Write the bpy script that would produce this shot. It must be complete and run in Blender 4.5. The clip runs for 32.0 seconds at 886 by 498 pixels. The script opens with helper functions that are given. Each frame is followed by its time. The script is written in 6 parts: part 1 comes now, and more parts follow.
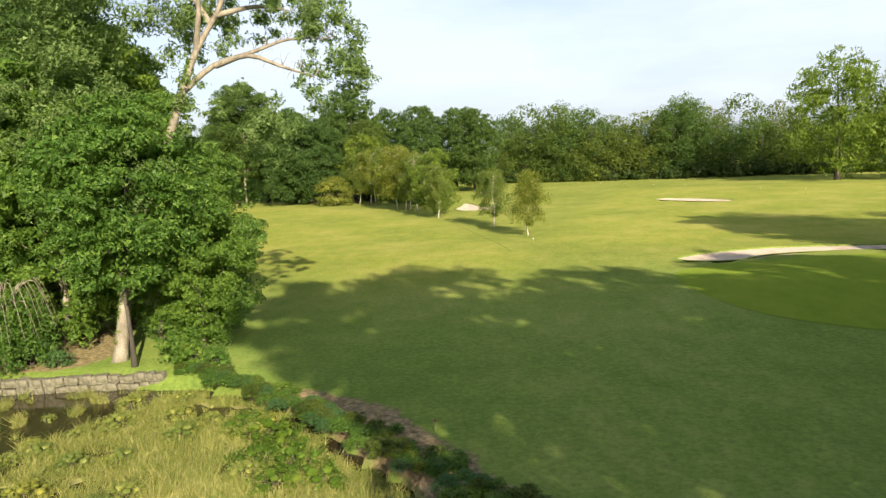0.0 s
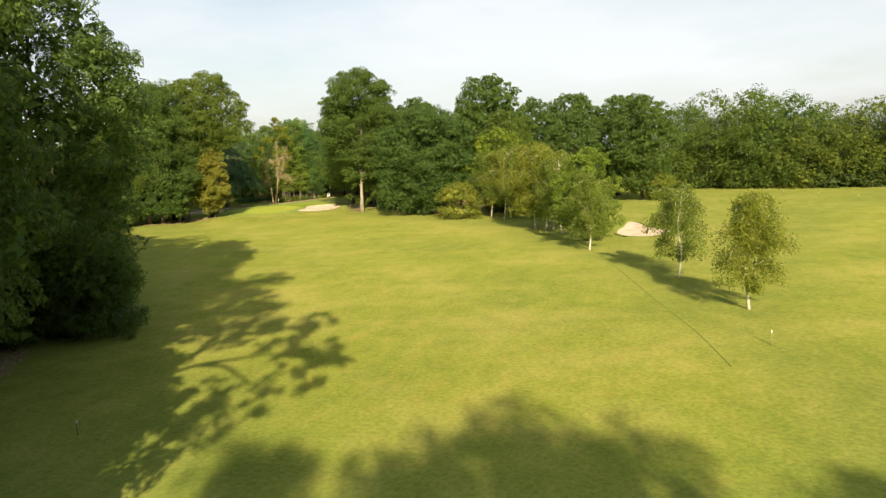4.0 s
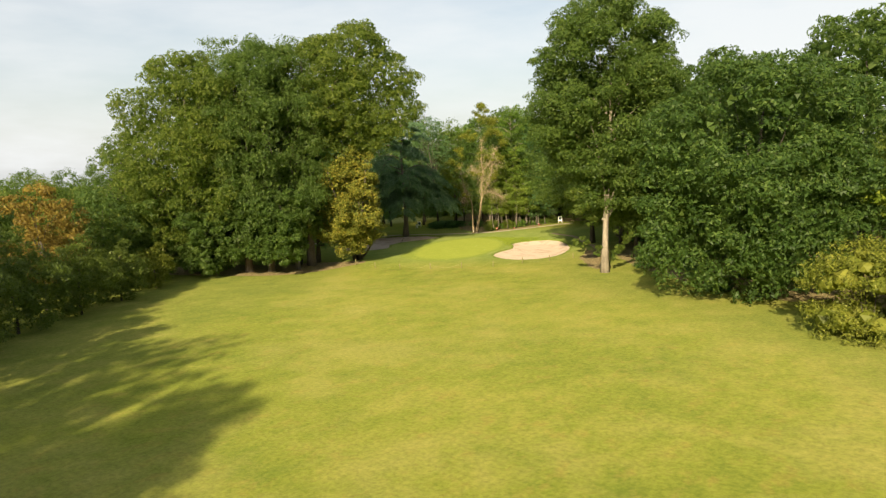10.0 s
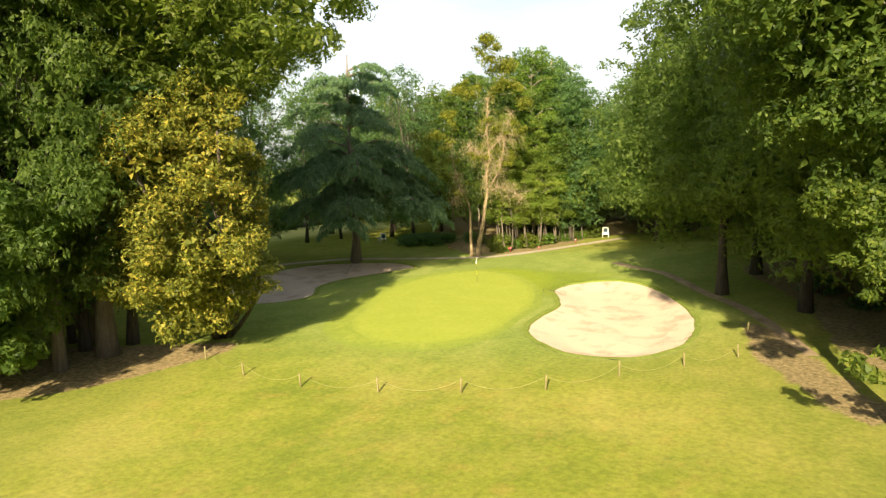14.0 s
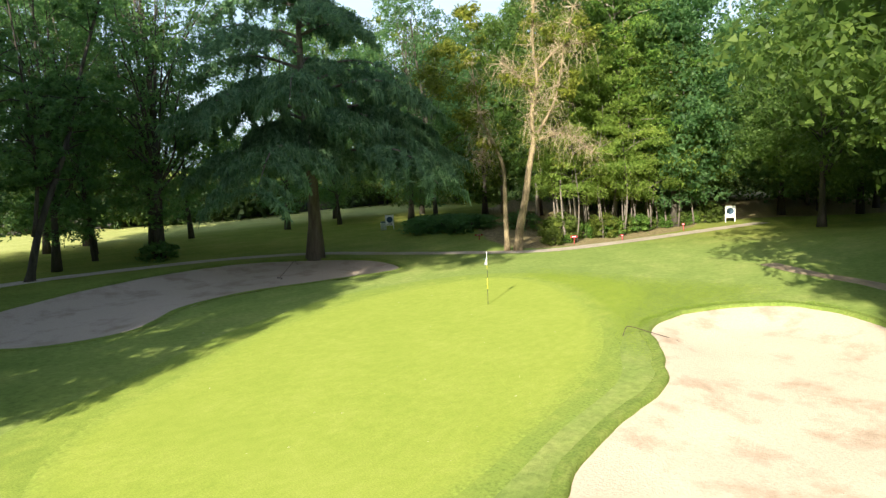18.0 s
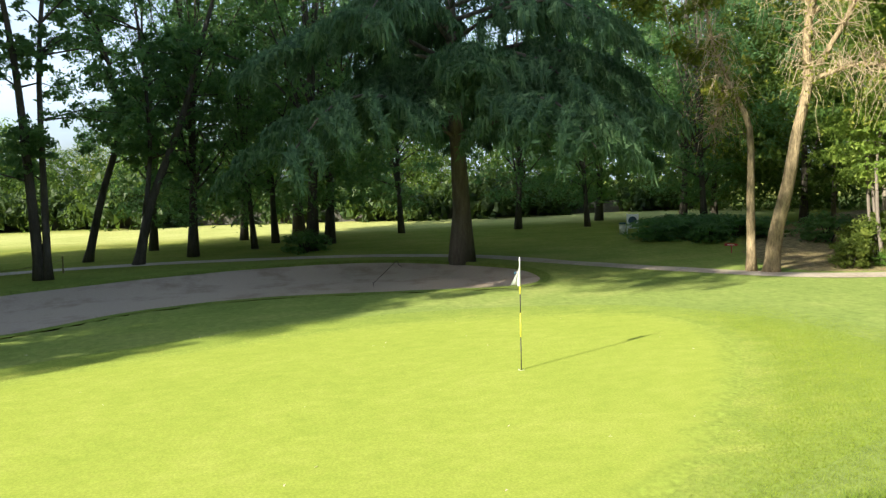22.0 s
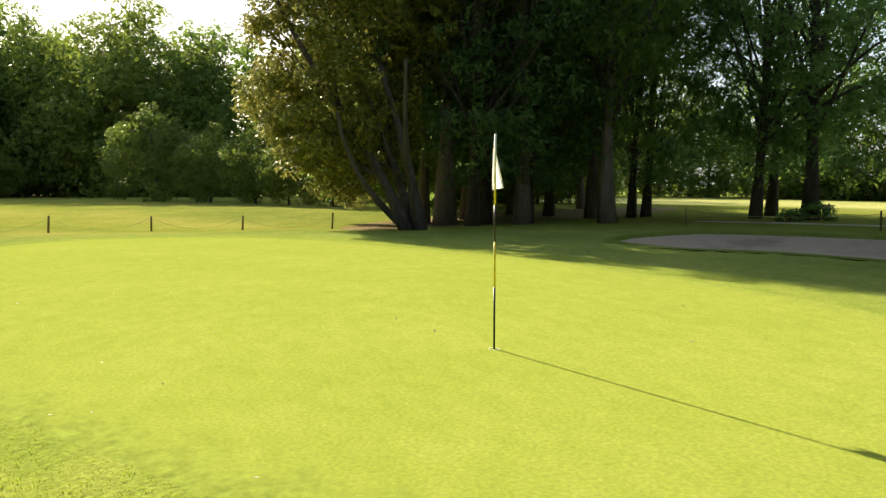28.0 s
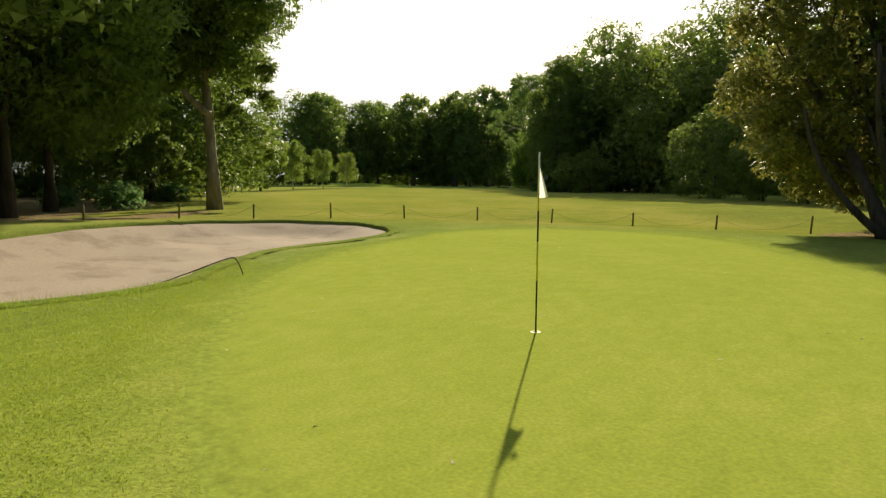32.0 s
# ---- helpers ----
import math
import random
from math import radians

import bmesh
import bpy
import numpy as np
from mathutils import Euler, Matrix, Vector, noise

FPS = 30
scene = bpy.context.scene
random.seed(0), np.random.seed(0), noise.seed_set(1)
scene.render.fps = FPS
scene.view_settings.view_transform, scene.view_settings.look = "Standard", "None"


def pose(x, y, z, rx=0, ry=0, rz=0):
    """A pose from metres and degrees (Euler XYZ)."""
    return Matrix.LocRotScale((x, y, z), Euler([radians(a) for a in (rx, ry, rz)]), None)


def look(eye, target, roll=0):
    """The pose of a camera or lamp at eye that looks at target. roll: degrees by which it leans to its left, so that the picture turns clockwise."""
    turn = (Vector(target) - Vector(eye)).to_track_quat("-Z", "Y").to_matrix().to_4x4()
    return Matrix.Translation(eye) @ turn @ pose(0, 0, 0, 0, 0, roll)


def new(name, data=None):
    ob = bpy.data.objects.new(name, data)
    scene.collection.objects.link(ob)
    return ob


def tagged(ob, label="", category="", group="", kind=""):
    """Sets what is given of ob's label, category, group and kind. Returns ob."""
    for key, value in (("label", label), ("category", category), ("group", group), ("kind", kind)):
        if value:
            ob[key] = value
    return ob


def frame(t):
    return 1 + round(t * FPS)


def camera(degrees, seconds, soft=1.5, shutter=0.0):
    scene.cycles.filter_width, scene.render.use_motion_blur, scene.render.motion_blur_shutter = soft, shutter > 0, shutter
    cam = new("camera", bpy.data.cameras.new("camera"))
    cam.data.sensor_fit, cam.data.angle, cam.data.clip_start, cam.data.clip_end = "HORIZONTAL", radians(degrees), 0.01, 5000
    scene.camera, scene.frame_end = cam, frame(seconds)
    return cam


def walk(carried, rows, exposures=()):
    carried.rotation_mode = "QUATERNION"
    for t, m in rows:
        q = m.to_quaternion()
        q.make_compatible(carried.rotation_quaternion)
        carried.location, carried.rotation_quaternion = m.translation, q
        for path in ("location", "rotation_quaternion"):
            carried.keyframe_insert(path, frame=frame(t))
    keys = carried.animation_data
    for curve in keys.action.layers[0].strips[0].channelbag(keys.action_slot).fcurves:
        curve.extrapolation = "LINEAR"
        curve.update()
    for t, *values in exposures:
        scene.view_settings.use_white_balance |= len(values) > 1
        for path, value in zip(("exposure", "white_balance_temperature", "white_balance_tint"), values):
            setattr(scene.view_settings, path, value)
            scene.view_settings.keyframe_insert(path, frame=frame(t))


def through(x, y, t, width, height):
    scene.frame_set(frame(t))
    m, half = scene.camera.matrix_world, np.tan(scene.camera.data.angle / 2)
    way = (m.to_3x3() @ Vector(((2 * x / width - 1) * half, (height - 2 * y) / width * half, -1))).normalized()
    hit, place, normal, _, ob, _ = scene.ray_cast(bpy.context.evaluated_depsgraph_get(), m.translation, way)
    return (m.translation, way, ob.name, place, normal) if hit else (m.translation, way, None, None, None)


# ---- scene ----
cam = camera(64.1, 32.0, 1.35)
PATH = [
    (0, (84.854, -188.767, 9.732), (84.758, -186.788, 9.466), -2.8),
    (0.5, (85.023, -184.916, 9.8), (84.891, -182.938, 9.535), -2.8),
    (1, (85.146, -181.111, 9.876), (84.965, -179.137, 9.613), -2.8),
    (1.5, (85.253, -177.269, 9.929), (85.016, -175.301, 9.667), -2.8),
    (2, (85.281, -173.434, 9.957), (84.986, -171.473, 9.696), -2.8),
    (2.5, (85.098, -169.245, 9.965), (84.748, -167.292, 9.708), -2.8),
    (4.5, (83.175, -150.685, 10.582), (82.577, -148.795, 10.32), -2.6),
    (5, (82.013, -145.645, 10.567), (81.343, -143.778, 10.306), -2.6),
    (5.5, (80.638, -140.426, 10.561), (79.899, -138.585, 10.305), -2.6),
    (6, (79.086, -135.06, 10.548), (78.278, -133.249, 10.292), -2.5),
    (6.5, (77.282, -129.649, 10.54), (76.409, -127.867, 10.289), -2.5),
    (7, (75.239, -124.047, 10.566), (74.302, -122.298, 10.318), -2.6),
    (7.5, (73.049, -118.332, 10.666), (72.046, -116.619, 10.422), -2.7),
    (8, (70.766, -112.726, 10.867), (69.704, -111.048, 10.626), -2.8),
    (8.5, (68.179, -107.17, 11.018), (67.066, -105.525, 10.783), -2.7),
    (9, (65.346, -101.765, 11.082), (64.197, -100.144, 10.855), -2.6),
    (9.5, (62.264, -96.162, 11.104), (61.108, -94.545, 10.882), -2.2),
    (10, (59.179, -90.654, 11.12), (58.02, -89.04, 10.9), -2.1),
    (10.5, (55.898, -85.229, 11.103), (54.735, -83.616, 10.887), -1.9),
    (11, (52.305, -79.849, 11.051), (51.143, -78.235, 10.843), -2.0),
    (11.5, (48.432, -74.544, 10.892), (47.274, -72.926, 10.689), -2.7),
    (12, (44.459, -69.253, 10.728), (43.307, -67.63, 10.525), -2.3),
    (12.5, (40.5, -63.808, 10.551), (39.357, -62.181, 10.338), -2.2),
    (13, (36.596, -58.31, 10.293), (35.459, -56.679, 10.073), -1.7),
    (13.5, (32.769, -52.967, 9.963), (31.644, -51.33, 9.738), -1.4),
    (14, (29.626, -48.309, 9.668), (28.509, -46.668, 9.429), -1.4),
    (14.5, (27.136, -44.345, 9.325), (26.021, -42.704, 9.067), -2.2),
    (16.5, (20.877, -30.826, 6.591), (19.724, -29.212, 6.332), -1.6),
    (17, (19.519, -27.769, 6.237), (18.323, -26.187, 5.981), -1.7),
    (17.5, (18.227, -24.772, 6.001), (16.978, -23.231, 5.746), -1.9),
    (18, (16.972, -21.871, 5.78), (15.661, -20.382, 5.53), -2.0),
    (18.5, (15.837, -19.152, 5.527), (14.445, -17.735, 5.288), -2.0),
    (19, (14.88, -16.818, 5.241), (13.411, -15.479, 5.015), -2.1),
    (19.5, (14.139, -14.837, 4.956), (12.599, -13.58, 4.742), -2.0),
    (20, (13.556, -12.932, 4.66), (11.942, -11.77, 4.454), -2.0),
    (20.5, (13.181, -11.078, 4.342), (11.492, -10.026, 4.143), -1.9),
    (21, (12.847, -9.227, 4.0), (11.09, -8.292, 3.808), -1.8),
    (21.5, (12.362, -7.418, 3.704), (10.544, -6.604, 3.517), -1.7),
    (22, (11.735, -5.569, 3.519), (9.854, -4.914, 3.334), -1.5),
    (22.5, (10.775, -3.793, 3.221), (8.84, -3.32, 3.042), -1.1),
    (23, (9.784, -2.214, 2.822), (7.808, -1.955, 2.648), -1.0),
    (23.5, (8.833, -0.901, 2.483), (6.841, -0.871, 2.311), -0.8),
    (24, (7.927, 0.237, 2.222), (5.944, 0.043, 2.048), -0.7),
    (24.5, (7.109, 1.246, 2.024), (5.166, 0.809, 1.85), -0.4),
    (26.5, (4.281, 4.609, 1.703), (2.952, 3.125, 1.531), -0.4),
    (27, (3.628, 5.347, 1.678), (2.547, 3.673, 1.506), -0.2),
    (27.5, (2.948, 5.973, 1.64), (2.142, 4.151, 1.468), -0.0),
    (28, (2.291, 6.522, 1.622), (1.77, 4.599, 1.447), 0.0),
    (28.5, (1.596, 6.977, 1.611), (1.344, 5.001, 1.434), 0.1),
    (29, (0.887, 7.386, 1.607), (0.873, 5.394, 1.43), 0.1),
    (29.5, (0.148, 7.642, 1.612), (0.359, 5.662, 1.434), 0.1),
    (30, (-0.579, 7.801, 1.649), (-0.148, 5.856, 1.467), 0.2),
    (30.5, (-1.294, 7.912, 1.695), (-0.666, 6.021, 1.511), 0.3),
    (31, (-1.991, 7.916, 1.728), (-1.206, 6.086, 1.542), 0.3),
    (31.5, (-2.666, 7.803, 1.767), (-1.754, 6.033, 1.578), 0.4),
    (32, (-3.312, 7.612, 1.791), (-2.282, 5.908, 1.599), 0.5),
]
walk(cam, [(t, look(eye, target, roll)) for t, eye, target, roll in PATH],
     exposures=[(0, 1.28, 6500, 11), (2, 1.28, 6900, 10), (5, 1.16, 7500, 10), (9, 1.09, 7500, 10), (11, 1.29, 7500, 10), (13, 1.58, 7600, 10), (14.5, 1.52, 7400, 10), (16.5, 1.52, 6000, 8), (19, 1.60, 5900, 8), (24, 1.64, 5900, 8), (26.5, 1.62, 6500, 9), (28, 1.50, 6700, 9), (30, 0.93, 7000, 8), (32, 0.78, 6900, 8)])

# ---- sky and sun ----
SUN_AZ = (0.35, -0.937)
SUN_EL = radians(25)
world = bpy.data.worlds.new("sky")
scene.world = world
world.use_nodes = True
wn, wl = world.node_tree.nodes, world.node_tree.links
wn.clear()
sky = wn.new("ShaderNodeTexSky")
sky.sky_type = "NISHITA"
sky.sun_disc = False
sky.sun_elevation = SUN_EL
sky.sun_rotation = math.atan2(SUN_AZ[0], SUN_AZ[1])
sky.air_density, sky.dust_density, sky.ozone_density = 1.0, 2.5, 1.0
tc = wn.new("ShaderNodeTexCoord")
mp = wn.new("ShaderNodeMapping")
mp.inputs["Scale"].default_value = (1.0, 1.0, 4.0)
cl = wn.new("ShaderNodeTexNoise")
cl.inputs["Scale"].default_value, cl.inputs["Detail"].default_value, cl.inputs["Roughness"].default_value = 1.6, 6, 0.55
cr_ = wn.new("ShaderNodeValToRGB")
cr_.color_ramp.elements[0].position, cr_.color_ramp.elements[1].position = 0.28, 0.66
mixc = wn.new("ShaderNodeMixRGB")
mixc.inputs["Color2"].default_value = (5.7, 6.3, 7.15, 1)
mulc = wn.new("ShaderNodeMath")
mulc.operation = "MULTIPLY"
mulc.inputs[1].default_value = 0.92
bg = wn.new("ShaderNodeBackground")
bg.inputs["Strength"].default_value = 0.0705
wo = wn.new("ShaderNodeOutputWorld")
wl.new(tc.outputs["Generated"], mp.inputs["Vector"])
wl.new(mp.outputs["Vector"], cl.inputs["Vector"])
wl.new(cl.outputs["Fac"], cr_.inputs["Fac"])
wz = wn.new("ShaderNodeSeparateXYZ")
thin_up = wn.new("ShaderNodeMapRange")
thin_up.inputs["From Min"].default_value, thin_up.inputs["From Max"].default_value = 0.0, 1.0
thin_up.inputs["To Min"].default_value, thin_up.inputs["To Max"].default_value = 1.05, 0.3
wl.new(tc.outputs["Generated"], wz.inputs["Vector"])
wl.new(wz.outputs["Z"], thin_up.inputs["Value"])
cover = wn.new("ShaderNodeMath")
cover.operation = "MULTIPLY"
wl.new(cr_.outputs["Color"], cover.inputs[0])
wl.new(thin_up.outputs["Result"], cover.inputs[1])
wl.new(cover.outputs[0], mulc.inputs[0])
wl.new(mulc.outputs[0], mixc.inputs["Fac"])
wl.new(sky.outputs["Color"], mixc.inputs["Color1"])
wl.new(mixc.outputs["Color"], bg.inputs["Color"])
wl.new(bg.outputs["Background"], wo.inputs["Surface"])
sun = new("sun", bpy.data.lights.new("sun", "SUN"))
sun.data.energy, sun.data.angle, sun.data.color = 4.6, radians(0.6), (1.0, 0.87, 0.64)
sun.matrix_world = look((SUN_AZ[0] * 100, SUN_AZ[1] * 100, 100 * math.tan(SUN_EL)), (0, 0, 0))


# ---- materials ----
def material(name):
    m = bpy.data.materials.new(name)
    m.use_nodes = True
    return m, m.node_tree.nodes, m.node_tree.links, m.node_tree.nodes["Principled BSDF"]


def ramp_node(nodes, stops):
    r = nodes.new("ShaderNodeValToRGB")
    el = r.color_ramp.elements
    while len(el) < len(stops):
        el.new(0.5)
    for e, (p, c) in zip(el, stops):
        e.position, e.color = p, (*c, 1)
    return r


def noise_node(nodes, links, scale, detail=4, rough=0.55, stretch=None, coord="Object"):
    n = nodes.new("ShaderNodeTexNoise")
    n.inputs["Scale"].default_value, n.inputs["Detail"].default_value, n.inputs["Roughness"].default_value = scale, detail, rough
    if coord == "World":
        g = nodes.new("ShaderNodeNewGeometry")
        out = g.outputs["Position"]
    else:
        g = nodes.new("ShaderNodeTexCoord")
        out = g.outputs[coord]
    if stretch:
        m = nodes.new("ShaderNodeMapping")
        m.inputs["Scale"].default_value = stretch
        links.new(out, m.inputs["Vector"])
        out = m.outputs["Vector"]
    links.new(out, n.inputs["Vector"])
    return n


def mix_node(nodes, links, a, b, fac, kind="MIX"):
    m = nodes.new("ShaderNodeMixRGB")
    m.blend_type = kind
    for sock, v in zip((m.inputs["Fac"], m.inputs["Color1"], m.inputs["Color2"]), (fac, a, b)):
        if isinstance(v, (int, float)):
            sock.default_value = v
        elif isinstance(v, tuple):
            sock.default_value = (*v, 1)
        else:
            links.new(v, sock)
    return m


def bump(nodes, links, bsdf, height, strength=0.4, distance=0.05):
    b = nodes.new("ShaderNodeBump")
    b.inputs["Strength"].default_value, b.inputs["Distance"].default_value = strength, distance
    links.new(height, b.inputs["Height"])
    links.new(b.outputs["Normal"], bsdf.inputs["Normal"])


def grass_mat(name, stops, fine=9.0, patch=0.09, dry=None, relief=0.5, relief_d=0.03, spread=(0.72, 1.22), rim=None):
    m, n, l, b = material(name)
    big = noise_node(n, l, patch, 5, 0.6, coord="World")
    mid = noise_node(n, l, patch * 9, 4, 0.6, (1.0, 0.55, 1.0), "World")
    fin = noise_node(n, l, fine, 3, 0.7, coord="World")
    r1 = ramp_node(n, stops)
    add = n.new("ShaderNodeMath")
    add.operation = "MULTIPLY_ADD"
    add.inputs[1].default_value = 0.55
    l.new(mid.outputs["Fac"], add.inputs[0])
    half = n.new("ShaderNodeMath")
    half.operation = "MULTIPLY"
    half.inputs[1].default_value = 0.45
    l.new(big.outputs["Fac"], half.inputs[0])
    l.new(half.outputs[0], add.inputs[2])
    l.new(add.outputs[0], r1.inputs["Fac"])
    r2 = ramp_node(n, [(0.3, (spread[0],) * 3), (0.7, (spread[1],) * 3)])
    l.new(fin.outputs["Fac"], r2.inputs["Fac"])
    c = mix_node(n, l, r1.outputs["Color"], r2.outputs["Color"], 0.75, "MULTIPLY")
    if rim:
        at = n.new("ShaderNodeAttribute")
        at.attribute_name = "edge"
        wob = n.new("ShaderNodeMath")
        wob.operation = "MULTIPLY_ADD"
        wob.inputs[1].default_value = 0.7
        l.new(mid.outputs["Fac"], wob.inputs[0])
        l.new(at.outputs["Fac"], wob.inputs[2])
        re = ramp_node(n, [(0.4, (0, 0, 0)), (0.95, (1, 1, 1))])
        l.new(wob.outputs[0], re.inputs["Fac"])
        grain = noise_node(n, l, 11.0, 3, 0.7, coord="World")
        rr = ramp_node(n, [(0.32, tuple(v * 0.7 for v in rim)), (0.68, tuple(v * 1.3 for v in rim))])
        l.new(grain.outputs["Fac"], rr.inputs["Fac"])
        c = mix_node(n, l, rr.outputs["Color"], c.outputs["Color"], re.outputs["Color"])
    if dry:
        d = noise_node(n, l, 0.05, 6, 0.65, coord="World")
        rd = ramp_node(n, [(0.5, (0, 0, 0)), (0.68, (1, 1, 1))])
        l.new(d.outputs["Fac"], rd.inputs["Fac"])
        sc = n.new("ShaderNodeMath")
        sc.operation = "MULTIPLY"
        sc.inputs[1].default_value = 0.6
        l.new(rd.outputs["Color"], sc.inputs[0])
        c = mix_node(n, l, c.outputs["Color"], dry, sc.outputs[0])
    l.new(c.outputs["Color"], b.inputs["Base Color"])
    b.inputs["Roughness"].default_value = 0.85
    b.inputs["Sheen Weight"].default_value, b.inputs["Sheen Roughness"].default_value = 0.04, 0.4
    b.inputs["Sheen Tint"].default_value = (0.85, 1.0, 0.4, 1)
    b.inputs["Specular IOR Level"].default_value = 0.0
    bump(n, l, b, fin.outputs["Fac"], relief, relief_d)
    return m


def leaf_mat(name, dark, mid, light, through=(0.3, 0.46, 0.06), share=0.45, rough=0.5):
    m, n, l, b = material(name)
    g = n.new("ShaderNodeNewGeometry")
    o = n.new("ShaderNodeObjectInfo")
    r = ramp_node(n, [(0.0, dark), (0.55, mid), (1.0, light)])
    big = noise_node(n, l, 0.45, 3, 0.5, coord="World")
    a = n.new("ShaderNodeMath")
    a.operation = "MULTIPLY_ADD"
    a.inputs[1].default_value = 0.85
    l.new(g.outputs["Random Per Island"], a.inputs[0])
    a2 = n.new("ShaderNodeMath")
    a2.operation = "MULTIPLY_ADD"
    a2.inputs[1].default_value, a2.inputs[2].default_value = 0.75, -0.3
    l.new(big.outputs["Fac"], a2.inputs[0])
    l.new(a2.outputs[0], a.inputs[2])
    l.new(a.outputs[0], r.inputs["Fac"])
    ro = ramp_node(n, [(0.0, (0.84, 0.9, 0.88)), (0.5, (1.0, 1.0, 1.0)), (0.86, (1.12, 1.06, 0.88)), (1.0, (1.36, 1.14, 0.85))])
    l.new(o.outputs["Random"], ro.inputs["Fac"])
    c = mix_node(n, l, r.outputs["Color"], ro.outputs["Color"], 1.0, "MULTIPLY")
    l.new(c.outputs["Color"], b.inputs["Base Color"])
    b.inputs["Roughness"].default_value = rough
    b.inputs["Specular IOR Level"].default_value = 0.18
    t = n.new("ShaderNodeBsdfTranslucent")
    c2 = mix_node(n, l, c.outputs["Color"], through, 0.5)
    l.new(c2.outputs["Color"], t.inputs["Color"])
    mx = n.new("ShaderNodeMixShader")
    mx.inputs["Fac"].default_value = share
    l.new(b.outputs["BSDF"], mx.inputs[1])
    l.new(t.outputs["BSDF"], mx.inputs[2])
    l.new(mx.outputs["Shader"], n["Material Output"].inputs["Surface"])
    return m


def rough_mat(name, a, b_, scale=3.0, stretch=None, rough=0.85, rel=0.5, dist=0.03, fine=None, coord="Object", span=(0.3, 0.7), grain=(0.75, 1.2)):
    m, n, l, b = material(name)
    n1 = noise_node(n, l, scale, 6, 0.65, stretch, coord)
    r = ramp_node(n, [(span[0], a), (span[1], b_)])
    l.new(n1.outputs["Fac"], r.inputs["Fac"])
    n2 = noise_node(n, l, fine or scale * 9, 4, 0.6, stretch, coord)
    r2 = ramp_node(n, [(0.3, (grain[0],) * 3), (0.7, (grain[1],) * 3)])
    l.new(n2.outputs["Fac"], r2.inputs["Fac"])
    c = mix_node(n, l, r.outputs["Color"], r2.outputs["Color"], 0.8, "MULTIPLY")
    l.new(c.outputs["Color"], b.inputs["Base Color"])
    b.inputs["Roughness"].default_value = rough
    b.inputs["Specular IOR Level"].default_value = 0.25
    bump(n, l, b, n2.outputs["Fac"], rel, dist)
    return m


def plain_mat(name, col, rough=0.5, metal=0.0):
    m, n, l, b = material(name)
    n1 = noise_node(n, l, 14, 4)
    r = ramp_node(n, [(0.3, tuple(v * 0.85 for v in col)), (0.7, tuple(min(1, v * 1.1) for v in col))])
    l.new(n1.outputs["Fac"], r.inputs["Fac"])
    l.new(r.outputs["Color"], b.inputs["Base Color"])
    b.inputs["Roughness"].default_value, b.inputs["Metallic"].default_value = rough, metal
    return m


M_GREEN = grass_mat("putting_green_grass", [(0.3, (0.245, 0.31, 0.048)), (0.5, (0.288, 0.342, 0.058)), (0.7, (0.335, 0.372, 0.076))], 30.0, 0.45, None, 0.2, 0.006, (0.74, 1.2), (0.24, 0.3, 0.056))
M_FRINGE = grass_mat("fringe_grass", [(0.32, (0.182, 0.246, 0.042)), (0.5, (0.24, 0.3, 0.053)), (0.68, (0.31, 0.345, 0.075))], 24.0, 0.3, None, 0.65, 0.02, (0.62, 1.3), (0.196, 0.258, 0.052))
M_TURF = grass_mat("bunker_turf", [(0.32, (0.125, 0.178, 0.035)), (0.5, (0.17, 0.225, 0.048)), (0.68, (0.235, 0.27, 0.07))], 13.0, 0.3, None, 0.8, 0.03, (0.62, 1.3))
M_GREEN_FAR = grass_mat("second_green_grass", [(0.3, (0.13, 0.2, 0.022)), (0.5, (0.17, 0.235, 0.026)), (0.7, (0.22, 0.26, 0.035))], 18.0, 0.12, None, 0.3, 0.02)


